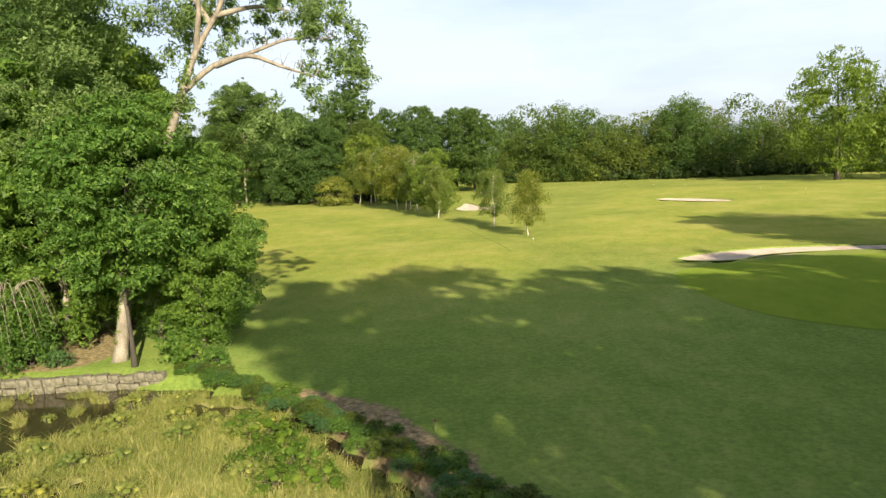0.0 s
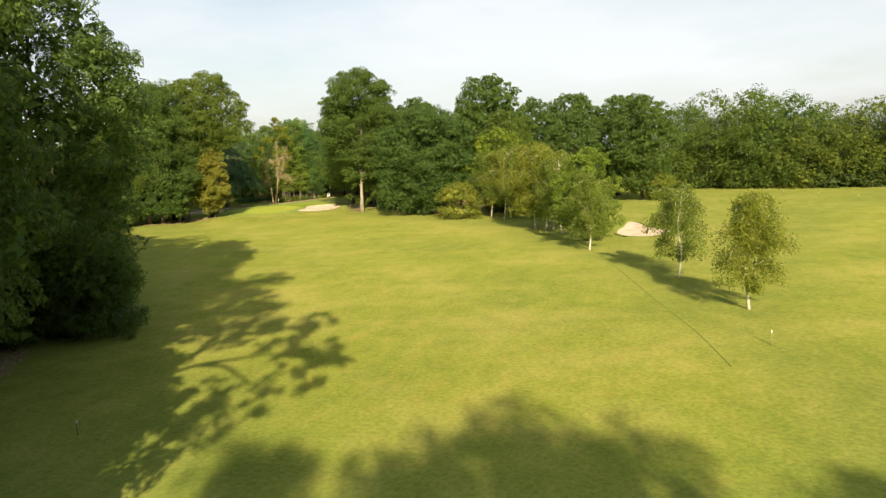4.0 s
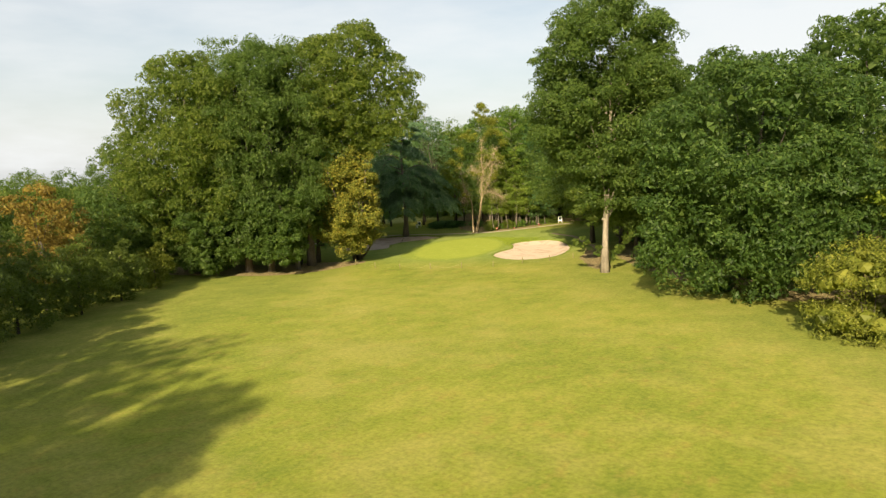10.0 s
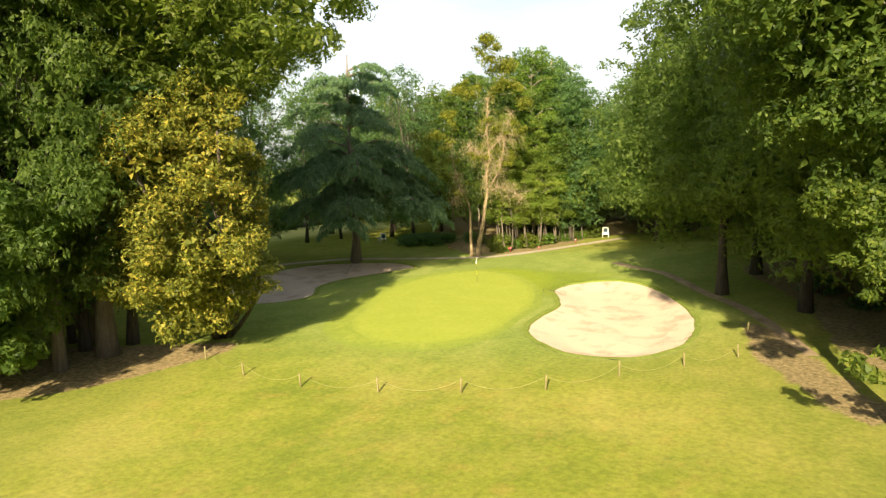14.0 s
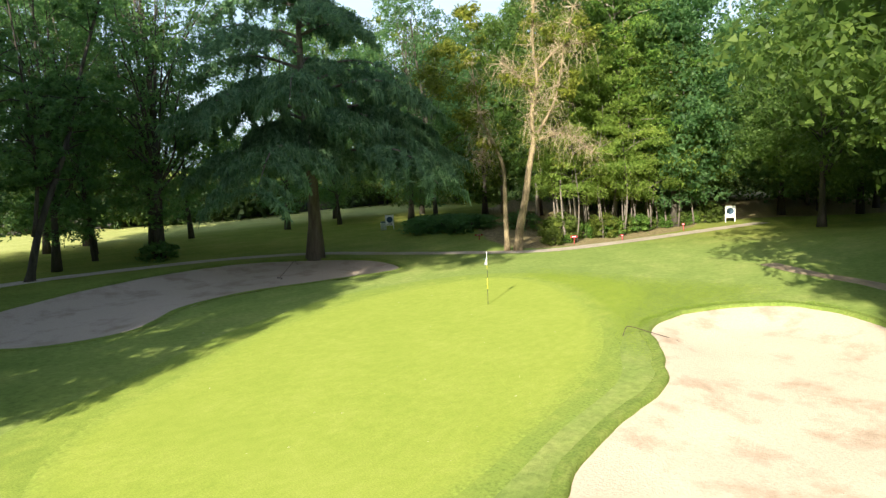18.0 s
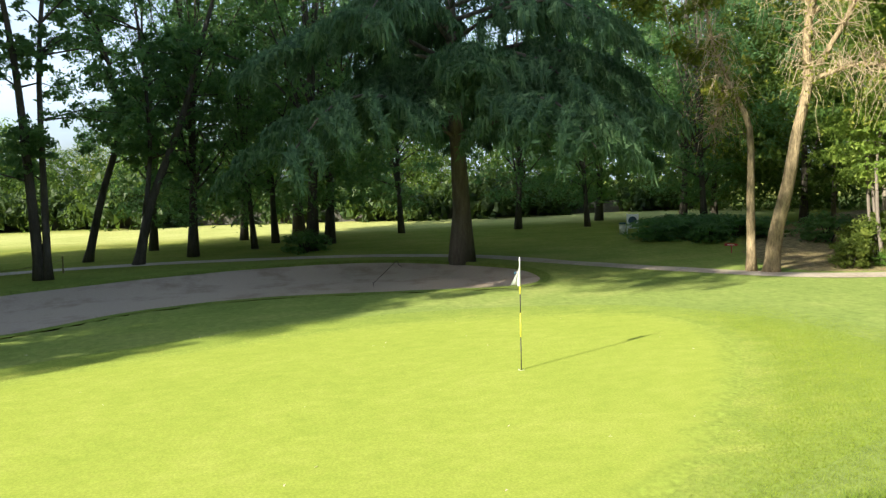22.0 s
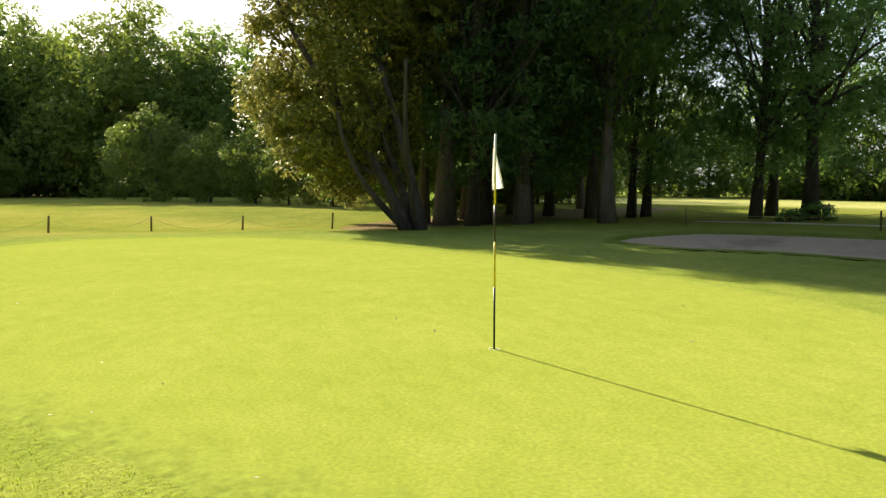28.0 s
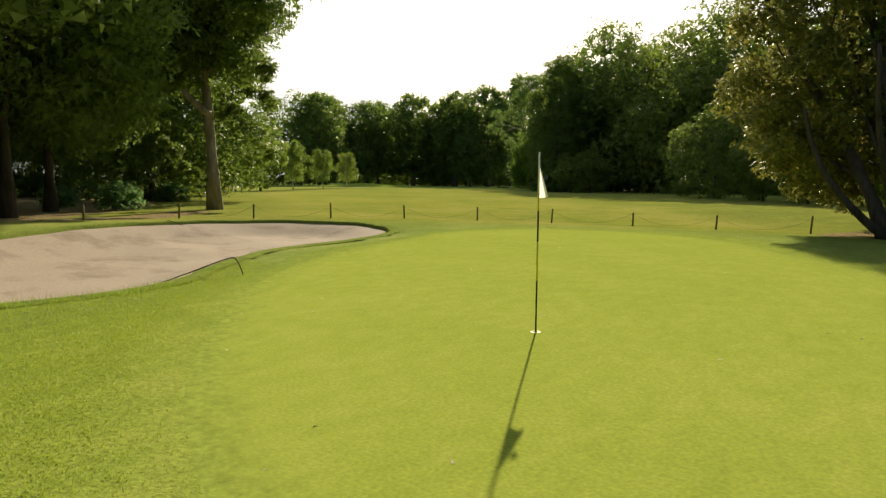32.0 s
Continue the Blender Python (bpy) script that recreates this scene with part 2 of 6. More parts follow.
def ground_mat():
    """Mown fairway, longer rough and bare litter, blended by two values stored on the ground."""
    m, n, l, b = material("golf_ground")
    fin = noise_node(n, l, 4.2, 7, 0.75, coord="World")
    mid = noise_node(n, l, 0.6, 7, 0.72, (1.0, 0.6, 1.0), "World")
    big = noise_node(n, l, 0.06, 5, 0.6, coord="World")
    dry = noise_node(n, l, 0.11, 6, 0.7, coord="World")

    def grass(a, c, d):
        r = ramp_node(n, [(0.38, a), (0.5, c), (0.62, d)])
        q = n.new("ShaderNodeMath")
        q.operation = "MULTIPLY_ADD"
        q.inputs[1].default_value = 0.5
        h = n.new("ShaderNodeMath")
        h.operation = "MULTIPLY"
        h.inputs[1].default_value = 0.5
        l.new(big.outputs["Fac"], h.inputs[0])
        l.new(mid.outputs["Fac"], q.inputs[0])
        l.new(h.outputs[0], q.inputs[2])
        l.new(q.outputs[0], r.inputs["Fac"])
        return r.outputs["Color"]

    def value(name, lo, hi):
        a = n.new("ShaderNodeAttribute")
        a.attribute_name = name
        w = n.new("ShaderNodeMath")
        w.operation = "MULTIPLY_ADD"
        w.inputs[1].default_value = 0.9
        l.new(mid.outputs["Fac"], w.inputs[0])
        l.new(a.outputs["Fac"], w.inputs[2])
        r = ramp_node(n, [(lo, (0, 0, 0)), (hi, (1, 1, 1))])
        l.new(w.outputs[0], r.inputs["Fac"])
        return r.outputs["Color"]
    fair = grass((0.142, 0.182, 0.028), (0.2, 0.228, 0.036), (0.272, 0.272, 0.055))
    rd = ramp_node(n, [(0.47, (0, 0, 0)), (0.68, (0.55, 0.55, 0.55))])
    l.new(dry.outputs["Fac"], rd.inputs["Fac"])
    fair = mix_node(n, l, fair, (0.36, 0.315, 0.1), rd.outputs["Color"]).outputs["Color"]
    spot = noise_node(n, l, 0.85, 5, 0.7, (1.0, 0.7, 1.0), "World")
    rs = ramp_node(n, [(0.53, (0, 0, 0)), (0.68, (0.5, 0.5, 0.5))])
    l.new(spot.outputs["Fac"], rs.inputs["Fac"])
    fair = mix_node(n, l, fair, (0.3, 0.228, 0.06), rs.outputs["Color"]).outputs["Color"]
    rough = grass((0.13, 0.165, 0.03), (0.185, 0.21, 0.04), (0.255, 0.25, 0.062))
    c = mix_node(n, l, fair, rough, value("rough", 0.45, 1.45))
    # Greener turf at the green; towards the start it paints the shade's tint.
    turf_shade_green = n.new("ShaderNodeAttribute")
    turf_shade_green.attribute_name = "turf_shade_green"
    c = mix_node(n, l, c.outputs["Color"], grass((0.118, 0.19, 0.038), (0.163, 0.236, 0.05), (0.23, 0.278, 0.074)), turf_shade_green.outputs["Fac"])
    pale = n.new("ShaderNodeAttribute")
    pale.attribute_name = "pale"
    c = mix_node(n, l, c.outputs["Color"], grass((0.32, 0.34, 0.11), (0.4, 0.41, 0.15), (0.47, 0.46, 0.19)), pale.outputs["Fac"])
    soil = ramp_node(n, [(0.35, (0.13, 0.098, 0.055)), (0.65, (0.31, 0.232, 0.138))])
    l.new(fin.outputs["Fac"], soil.inputs["Fac"])
    c = mix_node(n, l, c.outputs["Color"], soil.outputs["Color"], value("soil", 0.85, 1.25))
    r2 = ramp_node(n, [(0.3, (0.6, 0.62, 0.62)), (0.7, (1.34, 1.32, 1.3))])
    l.new(fin.outputs["Fac"], r2.inputs["Fac"])
    c = mix_node(n, l, c.outputs["Color"], r2.outputs["Color"], 0.8, "MULTIPLY")
    l.new(c.outputs["Color"], b.inputs["Base Color"])
    b.inputs["Roughness"].default_value = 0.9
    b.inputs["Sheen Weight"].default_value, b.inputs["Sheen Roughness"].default_value = 0.09, 0.35
    b.inputs["Sheen Tint"].default_value = (0.85, 1.0, 0.4, 1)
    b.inputs["Specular IOR Level"].default_value = 0.0
    bump(n, l, b, fin.outputs["Fac"], 0.6, 0.05)
    return m


M_GROUND = ground_mat()
M_SAND = rough_mat("bunker_sand", (0.31, 0.24, 0.182), (0.445, 0.362, 0.288), 0.6, None, 0.95, 0.6, 0.04, 15.0, "World", (0.34, 0.5), (0.86, 1.1))
M_SAND.node_tree.nodes["Principled BSDF"].inputs["Diffuse Roughness"].default_value = 0.3
M_PATH = rough_mat("gravel_path", (0.34, 0.28, 0.22), (0.5, 0.43, 0.35), 0.6, None, 0.95, 0.5, 0.03, 8.0, "World")
M_BARK = rough_mat("dark_bark", (0.045, 0.04, 0.033), (0.125, 0.11, 0.09), 1.2, (3, 3, 0.6), 0.9, 0.9, 0.05)
M_BARK_PALE = rough_mat("pale_bark", (0.13, 0.112, 0.085), (0.36, 0.32, 0.255), 1.3, (2, 2, 0.7), 0.85, 0.8, 0.04)
M_BARK_GREY = rough_mat("grey_brown_bark", (0.12, 0.103, 0.088), (0.25, 0.218, 0.184), 1.2, (3, 3, 0.6), 0.9, 0.9, 0.05)
M_BARK_WARM = rough_mat("sunlit_ochre_bark", (0.1, 0.078, 0.048), (0.42, 0.33, 0.2), 2.0, (2.2, 2.2, 0.6), 0.92, 1.0, 0.08, 9.0, grain=(0.6, 1.35))
M_TWIG = rough_mat("bare_straw_twigs", (0.26, 0.205, 0.13), (0.55, 0.45, 0.3), 3.0, None, 0.9, 0.5, 0.02)
M_BIRCH = rough_mat("white_birch_bark", (0.3, 0.27, 0.22), (0.75, 0.72, 0.65), 1.5, (1, 1, 3), 0.7, 0.4, 0.02)
M_OAK_LEAF = leaf_mat("oak_leaves", (0.025, 0.052, 0.014), (0.053, 0.1, 0.024), (0.116, 0.17, 0.042), (0.33, 0.48, 0.07), 0.4)
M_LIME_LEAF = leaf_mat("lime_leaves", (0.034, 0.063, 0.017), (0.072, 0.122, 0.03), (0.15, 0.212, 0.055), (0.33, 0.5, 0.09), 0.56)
M_DEEP_LEAF = leaf_mat("deep_green_leaves", (0.05, 0.104, 0.046), (0.1, 0.184, 0.07), (0.18, 0.28, 0.094), (0.28, 0.5, 0.15), 0.6)
M_ASH_LEAF = leaf_mat("ash_leaves", (0.045, 0.095, 0.018), (0.092, 0.178, 0.032), (0.19, 0.285, 0.056))
M_OLIVE_LEAF = leaf_mat("olive_green_leaves", (0.04, 0.062, 0.015), (0.085, 0.122, 0.025), (0.17, 0.21, 0.045), (0.33, 0.46, 0.07), 0.42)
M_POPLAR_LEAF = leaf_mat("poplar_leaves", (0.065, 0.112, 0.032), (0.132, 0.2, 0.06), (0.25, 0.33, 0.12))
M_BRIGHT_LEAF = leaf_mat("bright_green_leaves", (0.085, 0.142, 0.026), (0.178, 0.255, 0.046), (0.32, 0.39, 0.085), (0.4, 0.56, 0.07), 0.48)
M_MAPLE_LEAF = leaf_mat("maple_leaves", (0.058, 0.1, 0.015), (0.12, 0.182, 0.024), (0.24, 0.3, 0.05), (0.36, 0.5, 0.06), 0.47)
M_BIRCH_LEAF = leaf_mat("birch_leaves", (0.057, 0.085, 0.016), (0.118, 0.16, 0.029), (0.228, 0.266, 0.056))
M_YELLOW_LEAF = leaf_mat("yellowing_leaves", (0.07, 0.092, 0.015), (0.165, 0.188, 0.032), (0.4, 0.33, 0.058), (0.28, 0.29, 0.09), 0.36)
M_GOLD_LEAF = leaf_mat("golden_green_leaves", (0.075, 0.1, 0.017), (0.16, 0.19, 0.031), (0.28, 0.29, 0.058), (0.36, 0.42, 0.07), 0.42)
M_BROWN_LEAF = leaf_mat("bronze_leaves", (0.1, 0.078, 0.02), (0.195, 0.155, 0.036), (0.32, 0.25, 0.06), (0.4, 0.25, 0.05))
M_CEDAR_LEAF = leaf_mat("cedar_needles", (0.06, 0.12, 0.064), (0.135, 0.235, 0.118), (0.25, 0.375, 0.185), (0.24, 0.4, 0.17), 0.5)
M_HEDGE_LEAF = leaf_mat("dark_hedge_leaves", (0.018, 0.034, 0.012), (0.04, 0.066, 0.02), (0.07, 0.105, 0.03), share=0.3)
M_IVY = leaf_mat("ivy_leaves", (0.04, 0.08, 0.012), (0.09, 0.16, 0.02), (0.2, 0.28, 0.045))
M_WATER_PLANT = leaf_mat("water_plant_leaves", (0.1, 0.14, 0.032), (0.22, 0.262, 0.068), (0.4, 0.4, 0.12))
M_REED = leaf_mat("reed_blades", (0.11, 0.16, 0.032), (0.31, 0.32, 0.085), (0.6, 0.51, 0.21), (0.5, 0.5, 0.1), 0.4)


# ---- mesh helpers ----
def mesh_from(name, verts, faces_n, loops, mat, smooth=True):
    """A mesh from arrays: verts (n, 3), the number of corners of each face, and all corners in one row."""
    me = bpy.data.meshes.new(name)
    verts = np.asarray(verts, np.float32).reshape(-1, 3)
    faces_n = np.asarray(faces_n, np.int32)
    loops = np.asarray(loops, np.int32).ravel()
    me.vertices.add(len(verts))
    me.vertices.foreach_set("co", verts.ravel())
    me.loops.add(len(loops))
    me.loops.foreach_set("vertex_index", loops)
    me.polygons.add(len(faces_n))
    starts = np.concatenate(([0], np.cumsum(faces_n)[:-1])).astype(np.int32)
    me.polygons.foreach_set("loop_start", starts)
    me.polygons.foreach_set("use_smooth", np.full(len(faces_n), smooth))
    me.update(calc_edges=True)
    me.validate()
    me.materials.append(mat)
    return me


class Soup:
    """Collects quads and triangles for one mesh."""

    def __init__(self):
        self.v, self.n, self.l, self.k = [], [], [], 0

    def add(self, verts, faces):
        self.v.append(np.asarray(verts, float).reshape(-1, 3))
        for f in faces:
            self.n.append(len(f))
            self.l.extend(i + self.k for i in f)
        self.k += len(self.v[-1])

    def quads(self, verts):
        """verts (m, 4, 3), one quad each."""
        m = len(verts)
        self.v.append(verts.reshape(-1, 3))
        self.n.extend([4] * m)
        self.l.extend(range(self.k, self.k + 4 * m))
        self.k += 4 * m

    def tris(self, verts):
        """verts (m, 3, 3), one triangle each."""
        m = len(verts)
        self.v.append(verts.reshape(-1, 3))
        self.n.extend([3] * m)
        self.l.extend(range(self.k, self.k + 3 * m))
        self.k += 3 * m

    def tube(self, pts, radii, sides=7, cap=True):
        pts = [Vector(p) for p in pts]
        rings, prev = [], None
        for i, p in enumerate(pts):
            d = (pts[min(i + 1, len(pts) - 1)] - pts[max(i - 1, 0)]).normalized()
            side = d.orthogonal() if prev is None else (prev - d * prev.dot(d))
            side.normalize()
            prev = side
            up = d.cross(side)
            rings.append([p + (side * math.cos(a) + up * math.sin(a)) * radii[i] for a in (2 * math.pi * j / sides for j in range(sides))])
        faces = []
        for i in range(len(pts) - 1):
            for j in range(sides):
                k = (j + 1) % sides
                faces.append((i * sides + j, i * sides + k, (i + 1) * sides + k, (i + 1) * sides + j))
        if cap:
            faces.append(tuple(range(sides - 1, -1, -1)))
            faces.append(tuple(range((len(pts) - 1) * sides, len(pts) * sides)))
        self.add([tuple(q) for r in rings for q in r], faces)

    def box(self, c, s, rz=0.0):
        m = Matrix.Translation(c) @ Matrix.Rotation(rz, 4, "Z")
        v = [m @ Vector((x * s[0] / 2, y * s[1] / 2, z * s[2] / 2)) for x in (-1, 1) for y in (-1, 1) for z in (-1, 1)]
        self.add([tuple(q) for q in v], [(0, 1, 3, 2), (4, 6, 7, 5), (0, 4, 5, 1), (2, 3, 7, 6), (0, 2, 6, 4), (1, 5, 7, 3)])

    def mesh(self, name, mat, smooth=True):
        return mesh_from(name, np.concatenate(self.v), self.n, self.l, mat, smooth)


def part(name, me, parent, label=""):
    ob = new(name, me)
    ob.parent = parent
    return tagged(ob, label)


def smoothstep(a, b, x):
    t = np.clip((x - a) / (b - a), 0, 1)
    return t * t * (3 - 2 * t)


def ring_curve(pts, per=8):
    """A closed smooth outline through a few corner points."""
    p = np.array(pts, float)
    n = len(p)
    out = []
    for i in range(n):
        a, b, c, d = p[i - 1], p[i], p[(i + 1) % n], p[(i + 2) % n]
        for k in range(per):
            t = k / per
            out.append(0.5 * (2 * b + (c - a) * t + (2 * a - 5 * b + 4 * c - d) * t * t + (3 * b - a - 3 * c + d) * t ** 3))
    return np.array(out)


def signed_distance(poly, x, y):
    """Distance to a closed outline, negative inside."""
    px, py = np.asarray(x, float).ravel(), np.asarray(y, float).ravel()
    best = np.full(len(px), 1e9)
    inside = np.zeros(len(px), bool)
    for (ax, ay), (bx, by) in zip(poly, np.roll(poly, -1, 0)):
        dx, dy = bx - ax, by - ay
        t = np.clip(((px - ax) * dx + (py - ay) * dy) / (dx * dx + dy * dy + 1e-12), 0, 1)
        best = np.minimum(best, np.hypot(px - ax - t * dx, py - ay - t * dy))
        hit = ((ay > py) != (by > py)) & (px < (bx - ax) * (py - ay) / (by - ay + 1e-12) + ax)
        inside ^= hit
    return np.where(inside, -best, best).reshape(np.shape(x))


# ---- outlines of the ground's parts ----
BK_G = ring_curve([(6.7, 0.5), (8.3, -2.5), (9.65, -5.3), (10.0, -8.9), (10.8, -12.1), (12.8, -14.5), (15.4, -15.9), (18.1, -15.2), (19.6, -12.2), (19.2, -7.5), (17.0, -2.0), (13.6, 3.2), (10.2, 5.6), (7.4, 3.8)])
BK_L = ring_curve([(-10.0, 5.2), (-10.5, 0.8), (-11.4, -3.6), (-10.6, -7.4), (-8.4, -10.3), (-8.6, -13.2), (-10.8, -15.2), (-14.4, -15.8), (-17.9, -11.3), (-20.3, -5.6), (-20.9, 0.4), (-18.8, 4.2), (-14.2, 6.9)])
BK_R = ring_curve([(101.4, -129.6), (104.8, -132.3), (109.5, -129.5), (115, -128.9), (121, -129.3), (130, -131), (130, -127), (121, -125.6), (112, -124.8), (105.5, -126.4)])
BK_F = ring_curve([(81.8, -66.0), (83.6, -68.6), (86.2, -68.0), (88.0, -64.2), (87.4, -59.6), (85.2, -56.8), (84.4, -52.2), (82.8, -50.0), (82.2, -56.5), (81.4, -61.5)])
BK_D = ring_curve([(116.5, -62.5), (119.5, -69), (124.5, -73.3), (127, -71), (123.5, -65), (119, -60.8)])
GREEN = ring_curve([(-4.4, 4.6), (-2.6, 5.8), (-0.4, 5.3), (1.8, 3.75), (3.6, 1.8), (5.1, 0.0), (6.7, -2.6), (8.0, -5.8), (8.9, -9.8), (9.5, -14.4), (7.6, -17.8), (4.0, -18.4), (0.6, -16.2), (-1.8, -12.0), (-4.2, -7.6), (-5.6, -1.0)])
FRINGE = ring_curve([(-5.2, 5.8), (-0.6, 8.0), (4.0, 6.0), (5.7, 1.4), (7.3, -2.6), (8.8, -5.6), (9.4, -9.4), (10.3, -15.2), (8.2, -19.2), (3.6, -20.2), (-0.6, -17.6), (-3.0, -12.8), (-5.4, -8.0), (-7.0, -1.0)])
GREEN_R = ring_curve([(99.4, -137.0), (99.8, -149.0), (107, -155.6), (118, -156.5), (130, -150), (132, -140), (122, -132.6), (108, -133.5)])
POND = ring_curve([(50, -157.5), (62, -156.9), (69.2, -156.9), (72.4, -157.8), (76.2, -160.3), (79.2, -163.8), (82.0, -167.4), (85.0, -171.5), (88, -178), (89, -190), (80, -205), (55, -205), (45, -190), (44, -165)])


def height(x, y):
    x, y = np.asarray(x, float), np.asarray(y, float)
    z = 0.10 * np.sin(x / 13.0 + 0.7) * np.cos(y / 17.0) * smoothstep(30, 70, np.hypot(x, y))
    z = z + 1.3 * np.exp(-(((x - 17) / 11) ** 2 + ((y - 24) / 13) ** 2))
    z = z + 0.9 * np.exp(-(((x - 112) / 14) ** 2 + ((y + 143) / 11) ** 2))
    z = z + 0.3 * np.exp(-(((x - 21) / 4) ** 2 + ((y + 3) / 8) ** 2))
    z = z + 0.45 * np.exp(-(((x + 19.5) / 5) ** 2 + ((y - 21) / 5) ** 2))
    z = z - 0.5 * np.exp(-(((x - 2) / 22) ** 2 + ((y + 34) / 11) ** 2))
    return z


def carve(x, y):
    """How far the ground is cut away for sand and water."""
    z = np.zeros(np.shape(x))
    for ol, deep in ((BK_G, 0.75), (BK_L, 0.6), (BK_R, 0.5), (BK_F, 0.5), (BK_D, 0.4), (POND, 1.5)):
        lo, hi = ol.min(0) - 3, ol.max(0) + 3
        near = (x > lo[0]) & (x < hi[0]) & (y > lo[1]) & (y < hi[1])
        if near.any():
            d = signed_distance(ol, x[near], y[near])
            z[near] -= deep * smoothstep(0.12, -0.5, d)
    return z


def lines(*spans):
    out = []
    for a, b, step in spans:
        out.extend(np.arange(a, b - 1e-6, step))
    return np.array(out + [spans[-1][1]])


def sheet(name, xs, ys, zf, mat):
    gx, gy = np.meshgrid(xs, ys)
    v = np.stack([gx, gy, zf(gx, gy)], -1).reshape(-1, 3)
    nx, ny = len(xs), len(ys)
    i = (np.arange(ny - 1)[:, None] * nx + np.arange(nx - 1)[None]).ravel()
    q = np.stack([i, i + 1, i + nx + 1, i + nx], -1)
    return mesh_from(name, v, np.full(len(q), 4), q, mat)


def patch(name, outline, zf, mat, rings=14, centre=None, soft=0.0):
    """A surface inside an outline, as rings shrinking to its centre."""
    c = np.mean(outline, 0) if centre is None else np.array(centre)
    n = len(outline)
    fr = 1 - (np.arange(rings) / rings) ** 1.15
    v = np.concatenate([c + (outline - c) * f for f in fr] + [c[None]])
    faces = []
    for r in range(rings - 1):
        for j in range(n):
            k = (j + 1) % n
            faces.append((r * n + j, r * n + k, (r + 1) * n + k, (r + 1) * n + j))
    faces += [((rings - 1) * n + j, (rings - 1) * n + (j + 1) % n, rings * n) for j in range(n)]
    s = Soup()
    s.add(np.column_stack([v, zf(v[:, 0], v[:, 1])]), faces)
    me = s.mesh(name, mat)
    if soft:
        e = np.clip(-signed_distance(outline, v[:, 0], v[:, 1]) / soft, 0, 1)
        me.attributes.new("edge", "FLOAT", "POINT").data.foreach_set("value", e.astype(np.float32))
    return me


def turf_lip(name, outline, base, mat, tall=0.035):
    """A rolled edge of turf round a bunker, from the grass over the brink down to the sand."""
    n = len(outline)
    t = np.roll(outline, -1, 0) - np.roll(outline, 1, 0)
    t /= np.linalg.norm(t, axis=1)[:, None]
    nrm = np.stack([t[:, 1], -t[:, 0]], -1)
    if signed_distance(outline, *(outline[0] + nrm[0] * 0.05)) < 0:
        nrm = -nrm
    prof = [(0.3, 0.008), (0.16, tall * 0.6), (0.05, tall), (-0.04, tall * 0.5), (-0.09, -0.16), (-0.16, -0.55)]
    s, rows = Soup(), []
    w = np.array([noise.noise((p[0] * 0.9, p[1] * 0.9, 3)) for p in outline])
    for off, up in prof:
        p = outline + nrm * (off + w[:, None] * 0.12)
        rows.append(np.column_stack([p, base(p[:, 0], p[:, 1]) + up + w * 0.03 * (up > 0.02)]))
    faces = []
    for r in range(len(prof) - 1):
        for j in range(n):
            k = (j + 1) % n
            faces.append((r * n + j, (r + 1) * n + j, (r + 1) * n + k, r * n + k))
    s.add(np.concatenate(rows), faces)
    return s.mesh(name, mat)


# ---- ground ----
xs = lines((-2600, -300, 230), (-300, -60, 12), (-60, -24, 2), (-24, 24, 0.5), (24, 60, 1.5), (60, 100, 1.0), (100, 140, 1.5), (140, 300, 12), (300, 2600, 230))
ys = lines((-2600, -300, 230), (-300, -200, 10), (-200, -150, 1.0), (-150, -20, 1.5), (-20, 12, 0.5), (12, 60, 2), (60, 300, 12), (300, 2600, 230))
FAIRWAY = ring_curve([(95, -240), (92, -180), (90.5, -126), (86, -108), (81.4, -88), (73, -72), (58, -52), (42, -36), (29, -27), (24, -19), (12, -17.5), (-1, -18.5), (-1, -27), (5, -45), (14, -62), (27, -83), (38, -98), (50, -112), (66, -128), (74, -148), (80, -180), (75, -240)])
FAIRWAY_2 = ring_curve([(92, -120), (97, -90), (106, -60), (120, -30), (160, -40), (200, -70), (200, -110), (150, -118), (135, -125), (110, -122)])
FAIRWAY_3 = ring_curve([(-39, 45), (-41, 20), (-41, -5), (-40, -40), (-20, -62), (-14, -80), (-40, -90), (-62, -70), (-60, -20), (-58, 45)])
SOILS = [ring_curve([(21.4, -6.0), (22.3, -9.5), (23.0, -12.2), (24.3, -14.2), (26.0, -17.0), (27.9, -19.6), (29.4, -18.6), (27.8, -15.0), (25.8, -11.6), (23.6, -7)]),
         ring_curve([(17.5, 13.0), (21.5, 5.6), (24.5, -2.0), (26.5, -9.0), (28.8, -12.5), (32.5, -17.5), (36.5, -21.5), (42, -26.5), (51, -31.5), (60, -31), (62, -10), (60, 30), (30, 45), (22, 30), (21, 18)]),
         ring_curve([(-2.2, -22.5), (-1.8, -28), (-4.6, -34.4), (-11.5, -39.2), (-25, -44), (-30, -42), (-22, -34), (-14, -30), (-9, -26.5)]),
         ring_curve([(73, -157.8), (77, -159.4), (80.8, -161.8), (84.0, -166.2), (86.8, -171.4), (89.5, -180), (88.4, -180), (85.0, -171.8), (82.0, -167.6), (79.2, -164.0), (76.2, -160.6)]),
         ring_curve([(-8, 15.5), (-5.2, 21), (-4.0, 28), (-4, 38), (6, 50), (6, 70), (-40, 70), (-28, 34), (-14, 18)]),
         ring_curve([(50, -156.0), (60, -156.0), (64.5, -155.6), (65.6, -152), (64.5, -149), (62, -143), (57, -138), (50, -124), (40, -116), (28, -122), (40, -150)])]


